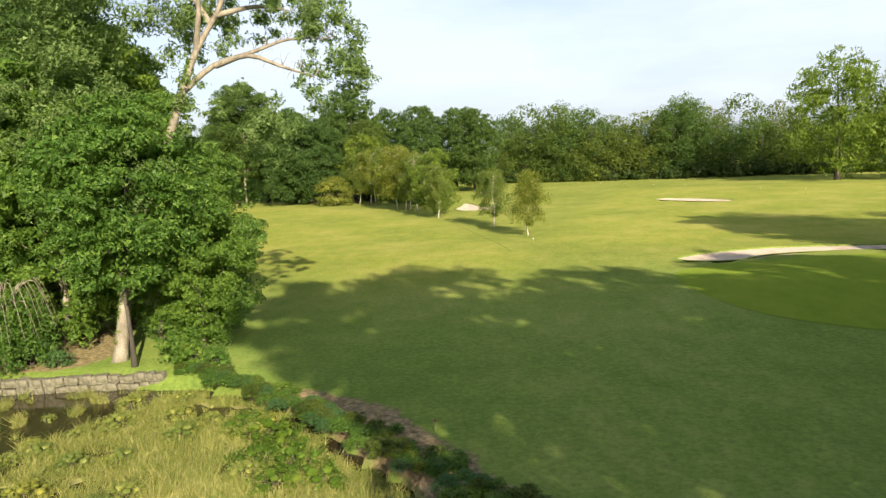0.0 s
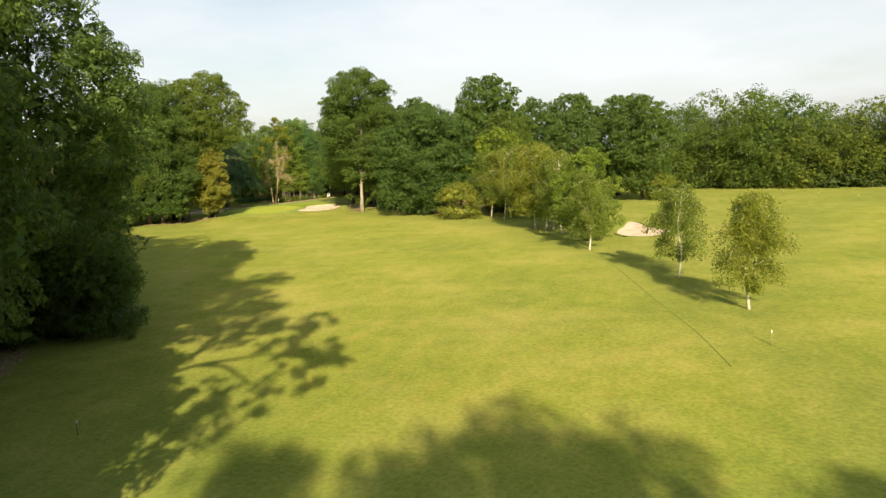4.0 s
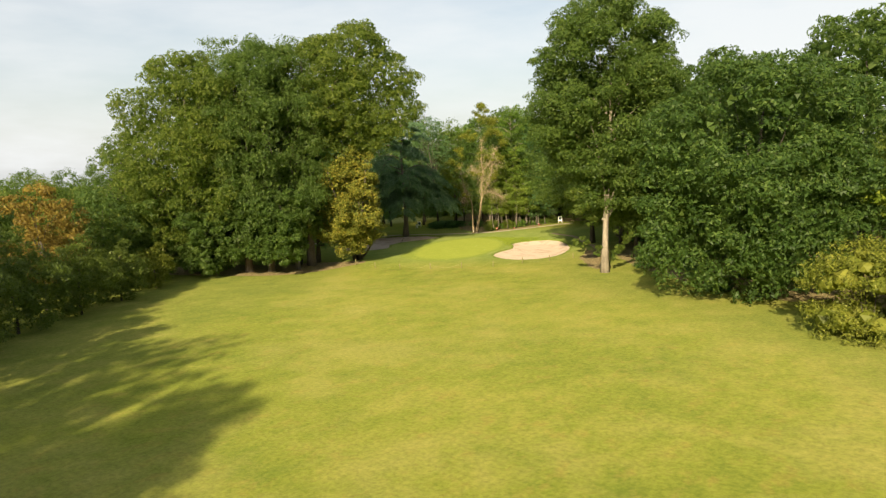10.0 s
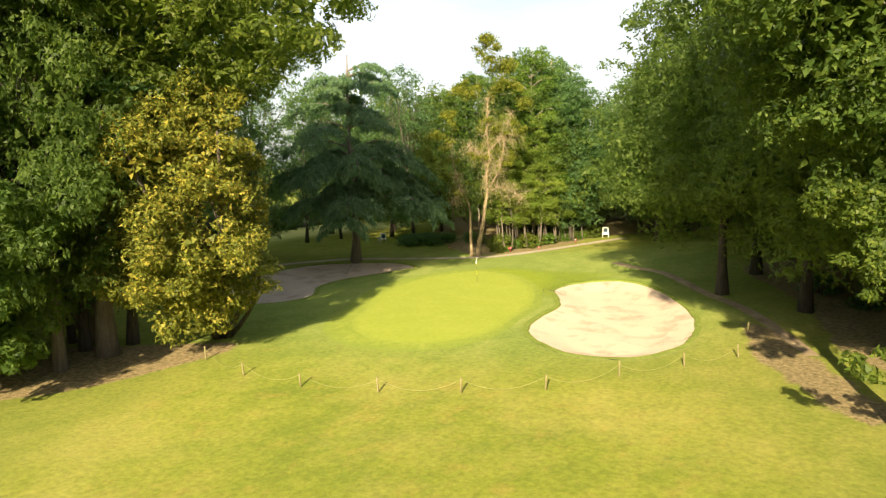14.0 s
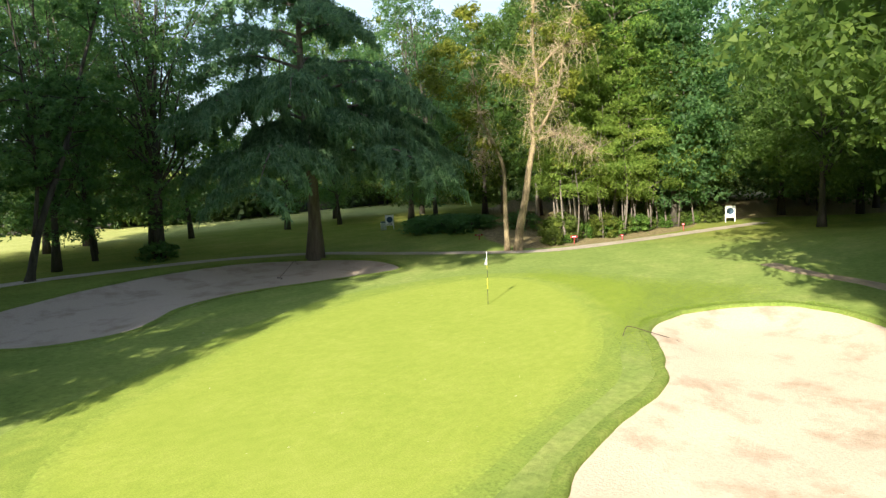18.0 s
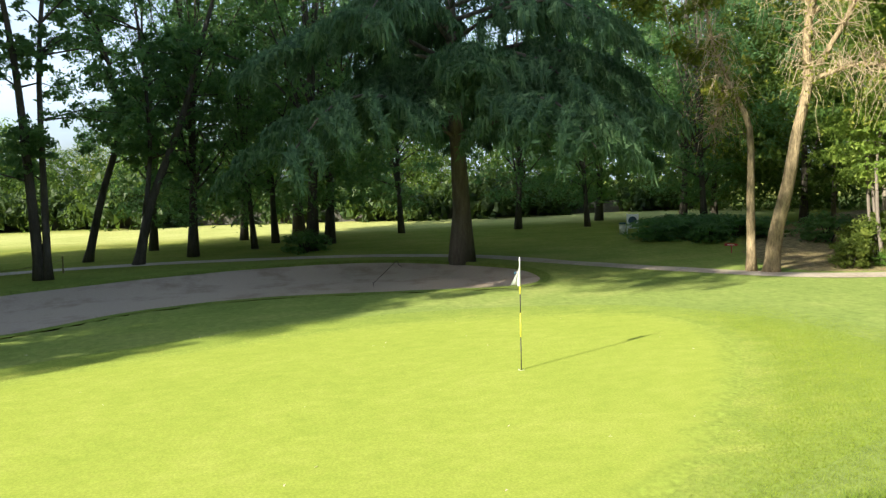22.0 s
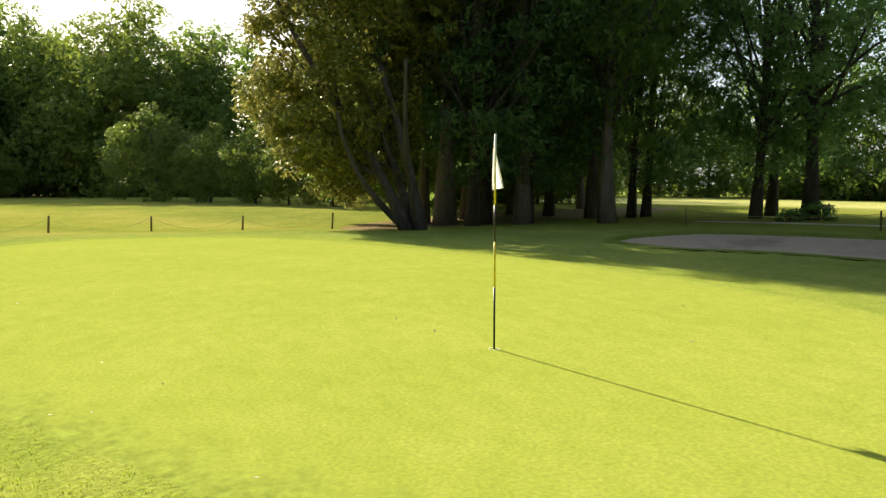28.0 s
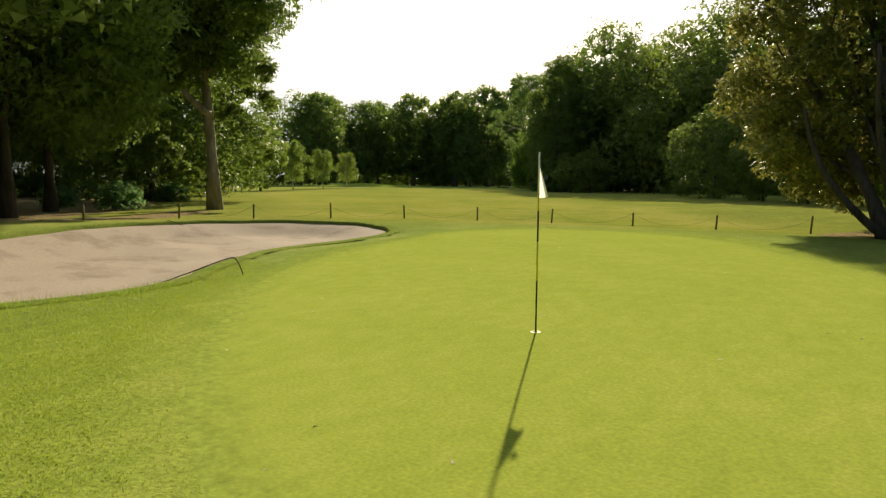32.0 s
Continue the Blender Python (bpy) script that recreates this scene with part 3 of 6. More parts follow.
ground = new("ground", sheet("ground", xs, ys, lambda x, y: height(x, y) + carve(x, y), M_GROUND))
gv = np.empty(len(ground.data.vertices) * 3, np.float32)
ground.data.vertices.foreach_get("co", gv)
gx, gy = gv[0::3], gv[1::3]
fair_d = np.minimum(np.minimum(signed_distance(FAIRWAY, gx, gy), signed_distance(FAIRWAY_2, gx, gy)), signed_distance(FAIRWAY_3, gx, gy))
soil_d = np.min([signed_distance(o, gx, gy) for o in SOILS], 0)
# last value: shade tint painted towards the start, greener turf round the green
for key, val in (("pale", 0.9 * smoothstep(3, -4, signed_distance(FAIRWAY_3, gx, gy)) + 0.14 * smoothstep(28, 14, np.hypot(gx, gy))), ("rough", smoothstep(-5, 6, fair_d)), ("soil", smoothstep(1.2, -1.5, soil_d)), ("turf_shade_green", 0.8 * smoothstep(-122, -150, gy) + 0.85 * smoothstep(28, 16, np.hypot(gx, gy)))):
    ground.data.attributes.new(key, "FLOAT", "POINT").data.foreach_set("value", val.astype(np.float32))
tagged(ground, "mown fairway grass with pale dry patches", "ground", kind="structure")


def flush(up):
    return lambda x, y: height(x, y) + up


def bedded(outline, low, high, over):
    """Turf whose rim is bedded just into what lies round it."""
    return lambda x, y: height(x, y) + low + (high - low) * smoothstep(0, over, -signed_distance(outline, x, y))


fringe = new("ground_fringe", patch("ground_fringe", FRINGE, bedded(FRINGE, -0.006, 0.01, 0.5), M_FRINGE, 44, soft=2.2))
tagged(fringe, "short green fringe of grass round the putting green", "ground", kind="structure")
green = new("ground_green", patch("ground_green", GREEN, bedded(GREEN, 0.004, 0.02, 0.4), M_GREEN, 44, soft=1.3))
tagged(green, "smooth bright putting green, closely mown", "ground", kind="structure")
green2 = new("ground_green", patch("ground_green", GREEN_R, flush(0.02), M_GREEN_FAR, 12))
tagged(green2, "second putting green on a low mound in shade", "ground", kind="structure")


def bunker(outline, deep, label):
    ob = new("bunker", None)
    cx, cy = outline.mean(0)

    def zf(x, y):
        d = -signed_distance(outline, x, y)
        w = np.array([noise.noise((a * 0.5, b * 0.5, 7)) for a, b in zip(np.ravel(x), np.ravel(y))]).reshape(np.shape(x))
        return height(x, y) - 0.09 - deep * smoothstep(0.0, 2.2, d) + 0.06 * w * smoothstep(0.2, 1.5, d)
    part("sand", patch("sand", outline, zf, M_SAND, 26), ob)
    part("turf_edge", turf_lip("turf_edge", outline, height, M_TURF), ob, "rolled turf edge")
    return tagged(ob, label, "bunker", "bunkers", "structure")


bunker(BK_G, 0.4, "pale sand bunker with raked damp patches beside the green")
bunker(BK_L, 0.3, "long shaded sand bunker behind the green")
bunker(BK_R, 0.2, "sand bunker beside the second green")
bunker(BK_F, 0.2, "kidney-shaped sand bunker beyond the birches")
bunker(BK_D, 0.15, "far shallow sand bunker on the open fairway")


# ---- trees ----
def unit(rng, n):
    v = rng.normal(size=(n, 3))
    return v / np.linalg.norm(v, axis=1)[:, None]


def cards(soup, rng, p, nr, size, droop=0.0, slim=(0.38, 0.62)):
    """One bent leaf spray at each place."""
    m = len(p)
    nr = nr / np.linalg.norm(nr, axis=1)[:, None]
    a = np.cross(nr, unit(rng, m))
    a /= np.linalg.norm(a, axis=1)[:, None]
    a[:, 2] -= droop
    a /= np.linalg.norm(a, axis=1)[:, None]
    b = np.cross(nr, a)
    b /= np.linalg.norm(b, axis=1)[:, None]
    ln = size * rng.uniform(0.55, 1.3, (m, 1))
    wd = ln * rng.uniform(*slim, (m, 1))
    bend = nr * ln * 0.2
    turn = rng.uniform(0.25, 0.8, (m, 1))
    a2 = -a + b * turn
    b2 = b + a * turn
    one = np.stack([p + b * wd * 0.46 + a * ln * 0.16, p + a * ln * 0.62 - bend, p - b * wd * 0.46 + a * ln * 0.1], 1)
    two = np.stack([p + b2 * wd * 0.4, p + a2 * ln * 0.58 - bend * 0.6, p - b2 * wd * 0.4], 1)
    soup.tris(np.concatenate([one, two]))


def tufts(rng, puffs, each=9, share=0.42, flat=0.85):
    """Smaller leafy tufts over each leafy mass, turned outwards and up."""
    out = []
    mid = puffs[:, :3].mean(0)
    for row in puffs:
        c, r = row[:3], row[3:]
        o = c - mid
        o = o / (np.linalg.norm(o) + 1e-6)
        for d in unit(rng, each):
            d = d + o * 0.55 + np.array([0, 0, 0.2])
            d /= np.linalg.norm(d)
            s = share * rng.uniform(0.6, 1.25)
            q = c + d * r * rng.uniform(0.7, 0.98)
            out.append((*q, r[0] * s, r[1] * s, r[2] * s * flat))
    return np.array(out)


def leaves(soup, rng, puffs, n, size, droop=0.0, fill=0.3, inner=0.55, up=0.45, each=9, deep=0.0, clump=0.42, crisp=False):
    """n leaf sprays on tufts over the outside of a heap of leafy masses (rows of centre and radii).
    crisp: close-set tufts whose sprays lie like shingles, open below."""
    puffs = np.asarray(puffs, float)
    tf = tufts(rng, puffs, each, clump if each < 12 else clump * 0.74)
    c, r = tf[:, :3], tf[:, 3:]
    wgt = r[:, 0] * r[:, 2]
    idx = rng.choice(len(tf), int(n * (2.3 if crisp else 1.5)), p=wgt / wgt.sum())
    d = unit(rng, len(idx))
    p = c[idx] + d * r[idx] * (1.05 - np.abs(rng.normal(size=(len(idx), 1))) * fill)
    keep = np.ones(len(p), bool)
    for row in puffs:
        keep &= np.linalg.norm((p - row[:3]) / row[3:], axis=1) > inner
    if crisp:
        keep &= (d[:, 2] > -0.25) | (rng.uniform(size=len(d)) < 0.25)
    p, d = p[keep][:n], d[keep][:n]
    if crisp:
        nr = d + unit(rng, len(p)) * 0.8 + np.array([0, 0, 0.25])
    else:
        nr = d * 0.7 + unit(rng, len(p)) * 0.7 + np.array([0, 0, up])
    cards(soup, rng, p, nr, size, droop)
    if deep:
        m = int(n * deep)
        w3 = puffs[:, 3] ** 3
        k = rng.choice(len(puffs), m, p=w3 / w3.sum())
        q = puffs[k, :3] + unit(rng, m) * puffs[k, 3:] * rng.uniform(0.1, 0.72, (m, 1))
        cards(soup, rng, q, unit(rng, m), size * 1.6, 0.0, (0.6, 0.9))


def core(soup, rng, puffs, f=0.42):
    """Dense inner foliage."""
    ico = bmesh.new()
    bmesh.ops.create_icosphere(ico, subdivisions=1, radius=1)
    v0 = np.array([v.co for v in ico.verts])
    fs = [tuple(v.index for v in q.verts) for q in ico.faces]
    ico.free()
    for row in puffs:
        v = v0 * (1 + rng.uniform(-0.2, 0.2, (len(v0), 1)))
        soup.add(row[:3] + v * row[3:] * f, fs)


def broad_puffs(rng, h, cb, cr, k, size=(0.28, 0.44), taper=0.35, ragged=0.22, foot=0.0, skirt=2.4):
    """Leafy masses of a broad crown from height cb to h, of half-width cr; foot: how far it draws in below."""
    out = []
    mid, half = (h + cb) / 2, (h - cb) / 2
    for i in range(k):
        zz = 1 - 2 * (i + 0.5) / k
        a = i * 2.39996 + rng.uniform(-0.5, 0.5)
        ring = math.sqrt(max(0, 1 - abs(zz) ** (2.4 if zz > 0 else skirt))) ** 0.8
        f = rng.uniform(0.5, 0.74) + rng.uniform(-ragged, ragged) * 0.5
        s = rng.uniform(*size) * cr * (1 - 0.25 * max(0, zz))
        wide = cr * (1.0 - taper * max(0, zz) ** 1.4 - foot * max(0, -zz) ** 0.8)
        out.append((math.cos(a) * ring * wide * f, math.sin(a) * ring * wide * f, mid + zz * half * 0.84 + rng.uniform(-0.5, 0.5), s, s, s * rng.uniform(0.7, 0.95)))
    out.append((0, 0, mid, cr * 0.45, cr * 0.45, half * 0.6))
    return np.array(out)


def stem(wood, line, r0, r1, sides=8, flare=1.5):
    n = len(line)
    rad = [r0 + (r1 - r0) * (i / (n - 1)) ** 0.85 for i in range(n)]
    rad[0] *= flare
    wood.tube(line, rad, sides)


def curve_pts(pts, per=3):
    """A smooth open line through a few points."""
    p = [Vector(q) for q in pts]
    p = [p[0] * 2 - p[1]] + p + [p[-1] * 2 - p[-2]]
    out = []
    for i in range(1, len(p) - 2):
        a, b, c, d = p[i - 1], p[i], p[i + 1], p[i + 2]
        for k in range(per):
            t = k / per
            out.append(0.5 * (2 * b + (c - a) * t + (2 * a - 5 * b + 4 * c - d) * t * t + (3 * b - a - 3 * c + d) * t ** 3))
    return out + [p[-2]]


def tree_meshes(seed, h, cb, cr, k, n, size, leaf, bark, trunk_r, lean=(0, 0), dense=True, limbs=10, droop=0.0, puffs=None, fill=0.3, sides=8, stems=1, bare=0, inner=0.55, each=9, taper=0.35, foot=0.0, deep=0.0, skirt=2.4, split=False, crisp=False, clump=0.42):
    rng = np.random.default_rng(seed)
    pf = broad_puffs(rng, h, cb, cr, k, taper=taper, foot=foot, skirt=skirt) if puffs is None else np.array(puffs, float)
    pf = pf + np.array([lean[0], lean[1], 0, 0, 0, 0]) * 0.6
    crown, wood = Soup(), Soup()
    if dense:
        core(crown, rng, pf)
    leaves(crown, rng, pf, n, size, droop=droop, fill=fill, inner=inner, each=each, deep=deep, crisp=crisp, clump=clump)
    top = cb + (h - cb) * 0.78
    limb_meshes = []
    for sidx in range(stems):
        ang = sidx * 2.1 + seed
        sp = 0.0 if stems == 1 else 1.0
        line = []
        for i in range(9):
            t = i / 8
            line.append(Vector((lean[0] * t * 0.8 + 0.35 * math.sin(t * 5 + seed) * t + sp * math.cos(ang) * (0.25 + t * cr * 0.5), lean[1] * t * 0.8 + 0.3 * math.sin(t * 4 + seed * 2) * t + sp * math.sin(ang) * (0.25 + t * cr * 0.5), top * t - (0.25 if i == 0 else 0))))
        stem(wood, line, trunk_r * (1.0 if stems == 1 else 0.8), trunk_r * 0.2, sides)
        for j in rng.permutation(len(pf))[:limbs // stems + 1]:
            end = Vector(pf[j][:3])
            t = float(np.clip(0.5 * cb / top + rng.uniform(0.1, 0.6), 0.12, 0.88))
            t = min(t, max(0.12, end.z / top - 0.05))
            f = t * 8
            i0 = int(f)
            st = line[i0].lerp(line[min(i0 + 1, 8)], f - i0)
            mid = st.lerp(end, 0.5) + Vector((rng.uniform(-0.6, 0.6), rng.uniform(-0.6, 0.6), rng.uniform(0.0, 0.9)))
            r0 = trunk_r * (1.1 - t) * 0.36
            ln = curve_pts([st, mid, end], 3)
            twig = Soup()
            (twig if split else wood).tube(ln, [r0 * (1 - 0.85 * i / (len(ln) - 1)) for i in range(len(ln))], 5, False)
            for _ in range(bare):
                q = mid.lerp(end, rng.uniform(0, 1))
                d = Vector(unit(rng, 1)[0]) * rng.uniform(0.8, 2.2) + (end - st).normalized() * 0.8
                (twig if split else wood).tube([q, q + d * 0.5 + Vector((0, 0, 0.12)), q + d], [r0 * 0.25 + 0.008, r0 * 0.15 + 0.006, 0.004], 4, False)
            if split:
                limb_meshes.append(twig.mesh("limb", bark))
    return wood.mesh("trunk", bark), crown.mesh("crown", leaf, False), limb_meshes


def stand(meshes, x, y, scale=1.0, turn=0.0, label="", name="broadleaf_tree", group="", tall=1.0, category="tree", sink=0.0):
    ob = new(name)
    ob.matrix_world = Matrix.LocRotScale((x, y, float(height(x, y)) - sink), Euler((0, 0, turn)), (scale, scale, scale * tall))
    for nm, me in zip(("trunk", "crown", "ivy"), meshes):
        if isinstance(me, list):
            for limb_me in me:
                part("limb", limb_me, ob)
        else:
            part(nm, me, ob)
    return tagged(ob, label, category, group)


# prototypes
BIG = [tree_meshes(10 + i, 27, 1.8, 10.0, 60, 44000, 0.42, M_OAK_LEAF, M_BARK, 0.5, limbs=12, each=13, inner=0.6, dense=False, deep=0.1, split=True, crisp=True, fill=0.13, skirt=4.0, clump=0.5) for i in range(3)]
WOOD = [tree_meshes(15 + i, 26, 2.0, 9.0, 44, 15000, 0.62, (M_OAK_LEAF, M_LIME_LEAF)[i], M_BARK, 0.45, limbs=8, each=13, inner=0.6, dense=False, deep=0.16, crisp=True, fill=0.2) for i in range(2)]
MID = [tree_meshes(20 + i, 18, 1.6, 5.6, 38, 11000, 0.35, (M_OAK_LEAF, M_ASH_LEAF, M_DEEP_LEAF)[i], M_BARK, 0.24, limbs=8, inner=0.5, dense=False, deep=0.16, crisp=True, fill=0.22) for i in range(3)]
FAR = [tree_meshes(30 + i, 21, -0.8, 9.0, 34, 4800, 0.58, (M_OAK_LEAF, M_OLIVE_LEAF, M_LIME_LEAF)[i], M_BARK, 0.3, limbs=3, sides=6, each=11, dense=False, deep=0.24, skirt=9, crisp=True, fill=0.16, taper=0.22, clump=0.5) for i in range(3)]
SMALL = [tree_meshes(40 + i, 7.5, 0.4, 4.0, 24, 6400, 0.27, (M_OLIVE_LEAF, M_OAK_LEAF)[i], M_BARK, 0.11, limbs=7, dense=False, deep=0.15) for i in range(2)]
LIME = [tree_meshes(45 + i, 27, 3.6, 8.6, 56, 17000, 0.42, (M_OAK_LEAF, M_DEEP_LEAF)[i], M_BARK, 0.42, limbs=30, dense=False, fill=0.65, inner=0.0, bare=1, each=6, split=True) for i in range(2)]
OPEN = [tree_meshes(50 + i, 22, 1.9, 6.2, 48, 9600, 0.31, M_DEEP_LEAF, M_BARK, (0.2, 0.25)[i], lean=((-1.6, 0.5), (0.6, 0.4))[i], limbs=26, dense=False, fill=0.6, inner=0.0, bare=2, each=6, split=True) for i in range(2)]


def layered_meshes(seed, h, cb, cr, arms, sprays, per, size, leaf, bark, r, loose=0.35):
    """A slim stem whose arms carry flat drooping sprays in layers, with gaps between them."""
    rng = np.random.default_rng(seed)
    wood, crown, limbs = Soup(), Soup(), []
    line = [Vector((0.22 * math.sin(i * 0.9 + seed) * h / 13, 0.22 * math.cos(i * 0.8 + seed * 2) * h / 13, h * 0.95 * i / 8 - (0.2 if i == 0 else 0))) for i in range(9)]
    stem(wood, line, r, r * 0.25, 7, 1.3)
    for i in range(arms):
        t = (i + rng.uniform(0, 1)) / arms
        f = (cb / h + (0.97 - cb / h) * t) * 8
        st = line[int(f)].lerp(line[min(int(f) + 1, 8)], f - int(f))
        a = i * 2.4 + rng.uniform(-0.5, 0.5)
        reach = cr * (1.0 - 0.62 * t ** 1.5) * rng.uniform(0.55, 1.15)
        d, side = Vector((math.cos(a), math.sin(a), 0)), Vector((-math.sin(a), math.cos(a), 0))
        pts = curve_pts([st, st + d * reach * 0.5 + Vector((0, 0, reach * 0.3)), st + d * reach + Vector((0, 0, reach * 0.32))], 3)
        twig = Soup()
        twig.tube(pts, [r * 0.42 * (1 - 0.8 * q / (len(pts) - 1)) for q in range(len(pts))], 5, False)
        limbs.append(twig.mesh("limb", bark))
        for q in range(sprays):
            u = rng.uniform(0.35, 1.0) * (len(pts) - 1)
            c = pts[int(u)].lerp(pts[min(int(u) + 1, len(pts) - 1)], u - int(u)) + side * rng.uniform(-0.5, 0.5) * reach * 0.7 + Vector((0, 0, rng.uniform(-1, 1) * loose))
            rad = rng.uniform(0.45, 0.85) * (0.75 + cr * 0.09)
            ph, w = rng.uniform(0, 6.28, per), np.sqrt(rng.uniform(0.02, 1, per))
            o = np.stack([np.cos(ph) * w, np.sin(ph) * w, -0.42 * w ** 1.6], -1) * rad
            p = np.array(c)[None] + o + rng.normal(size=(per, 3)) * np.array([0.05, 0.05, 0.07])
            cards(crown, rng, p, o * 0.6 + unit(rng, per) * 0.8 + np.array([0, 0, 0.45]), size, 0.25, (0.3, 0.5))
    return wood.mesh("trunk", bark), crown.mesh("crown", leaf, False), limbs


SAPLING = [layered_meshes(55 + i, (11.5, 14.5)[i], (2.4, 3.8)[i], (2.3, 2.8)[i], (12, 15)[i], 7, 36, 0.25, M_BRIGHT_LEAF, M_BARK_GREY, 0.07) for i in range(2)]
LAYERED = [layered_meshes(57 + i, 20, 5.5, 4.8, 34, 9, 38, 0.26, (M_MAPLE_LEAF, M_ASH_LEAF)[i], M_BARK_PALE, 0.15, 0.65) for i in range(2)]


def birch_meshes(seed, h, cr):
    """A slim white stem with hanging veils of small leaves."""
    rng = np.random.default_rng(seed)
    wood, crown = Soup(), Soup()
    line = [Vector((0.12 * math.sin(i * 1.3 + seed), 0.12 * math.cos(i * 1.1 + seed), h * 0.94 * i / 8 - (0.2 if i == 0 else 0))) for i in range(9)]
    stem(wood, line, 0.085, 0.015, 8, 1.4)
    for i in range(34):
        t = 0.22 + 0.74 * (i + rng.uniform(0, 1)) / 34
        f = t * 8
        st = line[int(f)].lerp(line[min(int(f) + 1, 8)], f - int(f))
        a = rng.uniform(0, 6.28)
        reach = cr * (1.15 - 0.9 * abs(t - 0.45)) * rng.uniform(0.5, 1.0)
        mid = st + Vector((math.cos(a) * reach * 0.6, math.sin(a) * reach * 0.6, reach * 0.5))
        end = st + Vector((math.cos(a) * reach, math.sin(a) * reach, reach * 0.3))
        wood.tube(curve_pts([st, mid, end], 2), [0.018, 0.013, 0.01, 0.007, 0.004], 4, False)
        m = 400
        u = rng.uniform(0.25, 1.0, m)
        drop = rng.uniform(0, 1, m) ** 1.1 * rng.uniform(0.6, 2.3) * h / 8
        p = np.array(st)[None] * (1 - u[:, None]) + np.array(end)[None] * u[:, None]
        p[:, 2] += reach * 0.4 * np.sin(u * 3) - drop
        p += rng.normal(size=(m, 3)) * np.array([0.2, 0.2, 0.1])
        p[:, 2] = np.maximum(p[:, 2], (1.3 + rng.uniform(0, 0.7, m)) * h / 8)
        cards(crown, rng, p, unit(rng, m) + np.array([0, 0, 0.2]), 0.165, 0.9)
    return wood.mesh("trunk", M_BIRCH), crown.mesh("crown", M_BIRCH_LEAF, False)


def cedar_meshes(seed, h, reach, low, n_arm, each, size, leaf, fans=()):
    """Level arms in tiers, each with side twigs that hang like combs of needles."""
    rng = np.random.default_rng(seed)
    wood, crown = Soup(), Soup()
    line = [Vector((0.25 * math.sin(i * 0.7), 0.2 * math.cos(i * 0.9) - 0.2, h * i / 9 - (0.25 if i == 0 else 0))) for i in range(10)]
    stem(wood, line, 0.46, 0.05, 10, 1.45)
    tiers = max(3, n_arm // 5)
    for i in range(n_arm + len(fans)):
        k = i // 5 if i < n_arm else 0
        t = low / h + (0.97 - low / h) * (k / tiers) ** 0.9 + rng.uniform(-0.035, 0.035)
        f = min(t, 0.98) * 9
        st = line[int(f)].lerp(line[min(int(f) + 1, 9)], f - int(f))
        a = i * 1.2566 + k * 0.7 + rng.uniform(-0.25, 0.25)
        ln = reach * (1.0 - 0.74 * (k / tiers) ** 1.4) * rng.uniform(0.55, 1.15)
        sag = 0.1
        if i >= n_arm:
            a, ln, z, sag = fans[i - n_arm]
            f = z / h * 9
            st = line[int(f)].lerp(line[int(f) + 1], f - int(f))
        d = Vector((math.cos(a), math.sin(a), 0))
        side = Vector((-d.y, d.x, 0))
        pts = curve_pts([st, st + d * ln * 0.4 + Vector((0, 0, ln * 0.13)), st + d * ln * 0.75 + Vector((0, 0, ln * (0.2 - sag))), st + d * ln + Vector((0, 0, -ln * sag))], 3)
        wood.tube(pts, [0.1 * (1 - q / len(pts)) + 0.01 for q in range(len(pts))], 5, False)
        for q in range(18):
            u = 0.18 + 0.82 * (q + rng.uniform(0, 0.8)) / 18
            g = u * (len(pts) - 1)
            b0 = pts[int(g)].lerp(pts[min(int(g) + 1, len(pts) - 1)], g - int(g))
            out = side * (1 if q % 2 else -1) * rng.uniform(0.7, 1.1) + d * rng.uniform(0.4, 0.9)
            sl = ln * 0.34 * (1.15 - 0.55 * u) * rng.uniform(0.7, 1.15)
            m = int(each * (1.8 if k < 2 else 0.75))
            w = rng.uniform(0.04, 1.0, m)
            p = np.array(b0)[None] + np.array(out)[None] * (sl * w)[:, None]
            p[:, 2] += 0.1 - sl * 0.55 * w ** 1.8 - rng.uniform(0, 1, m) ** 1.5 * 0.32
            p += rng.normal(size=(m, 3)) * np.array([0.09, 0.09, 0.03])
            cards(crown, rng, p, unit(rng, m) * 0.5 + np.array([out.x, out.y, 0.7]) * 0.7, size, 0.8, (0.16, 0.3))
            if k < 3:
                m = each * 2
                w = rng.uniform(0.1, 1.0, m)
                p = np.array(b0)[None] + np.array(out)[None] * (sl * w)[:, None] + rng.normal(size=(m, 3)) * 0.05
                p[:, 2] += 0.1 - sl * 0.5 * w ** 1.8
                tip = p + (np.array(out) * 0.3)[None] * rng.uniform(0.2, 0.8, (m, 1)) + rng.normal(size=(m, 3)) * 0.07
                tip[:, 2] -= rng.uniform(0.25, 0.85, m)
                a2 = rng.uniform(0, 6.28, m)
                off = np.stack([np.cos(a2), np.sin(a2), np.zeros(m)], -1) * 0.05
                crown.tris(np.stack([p - off, p + off, tip], 1))
    return wood.mesh("trunk", M_BARK_GREY), crown.mesh("crown", leaf, False)


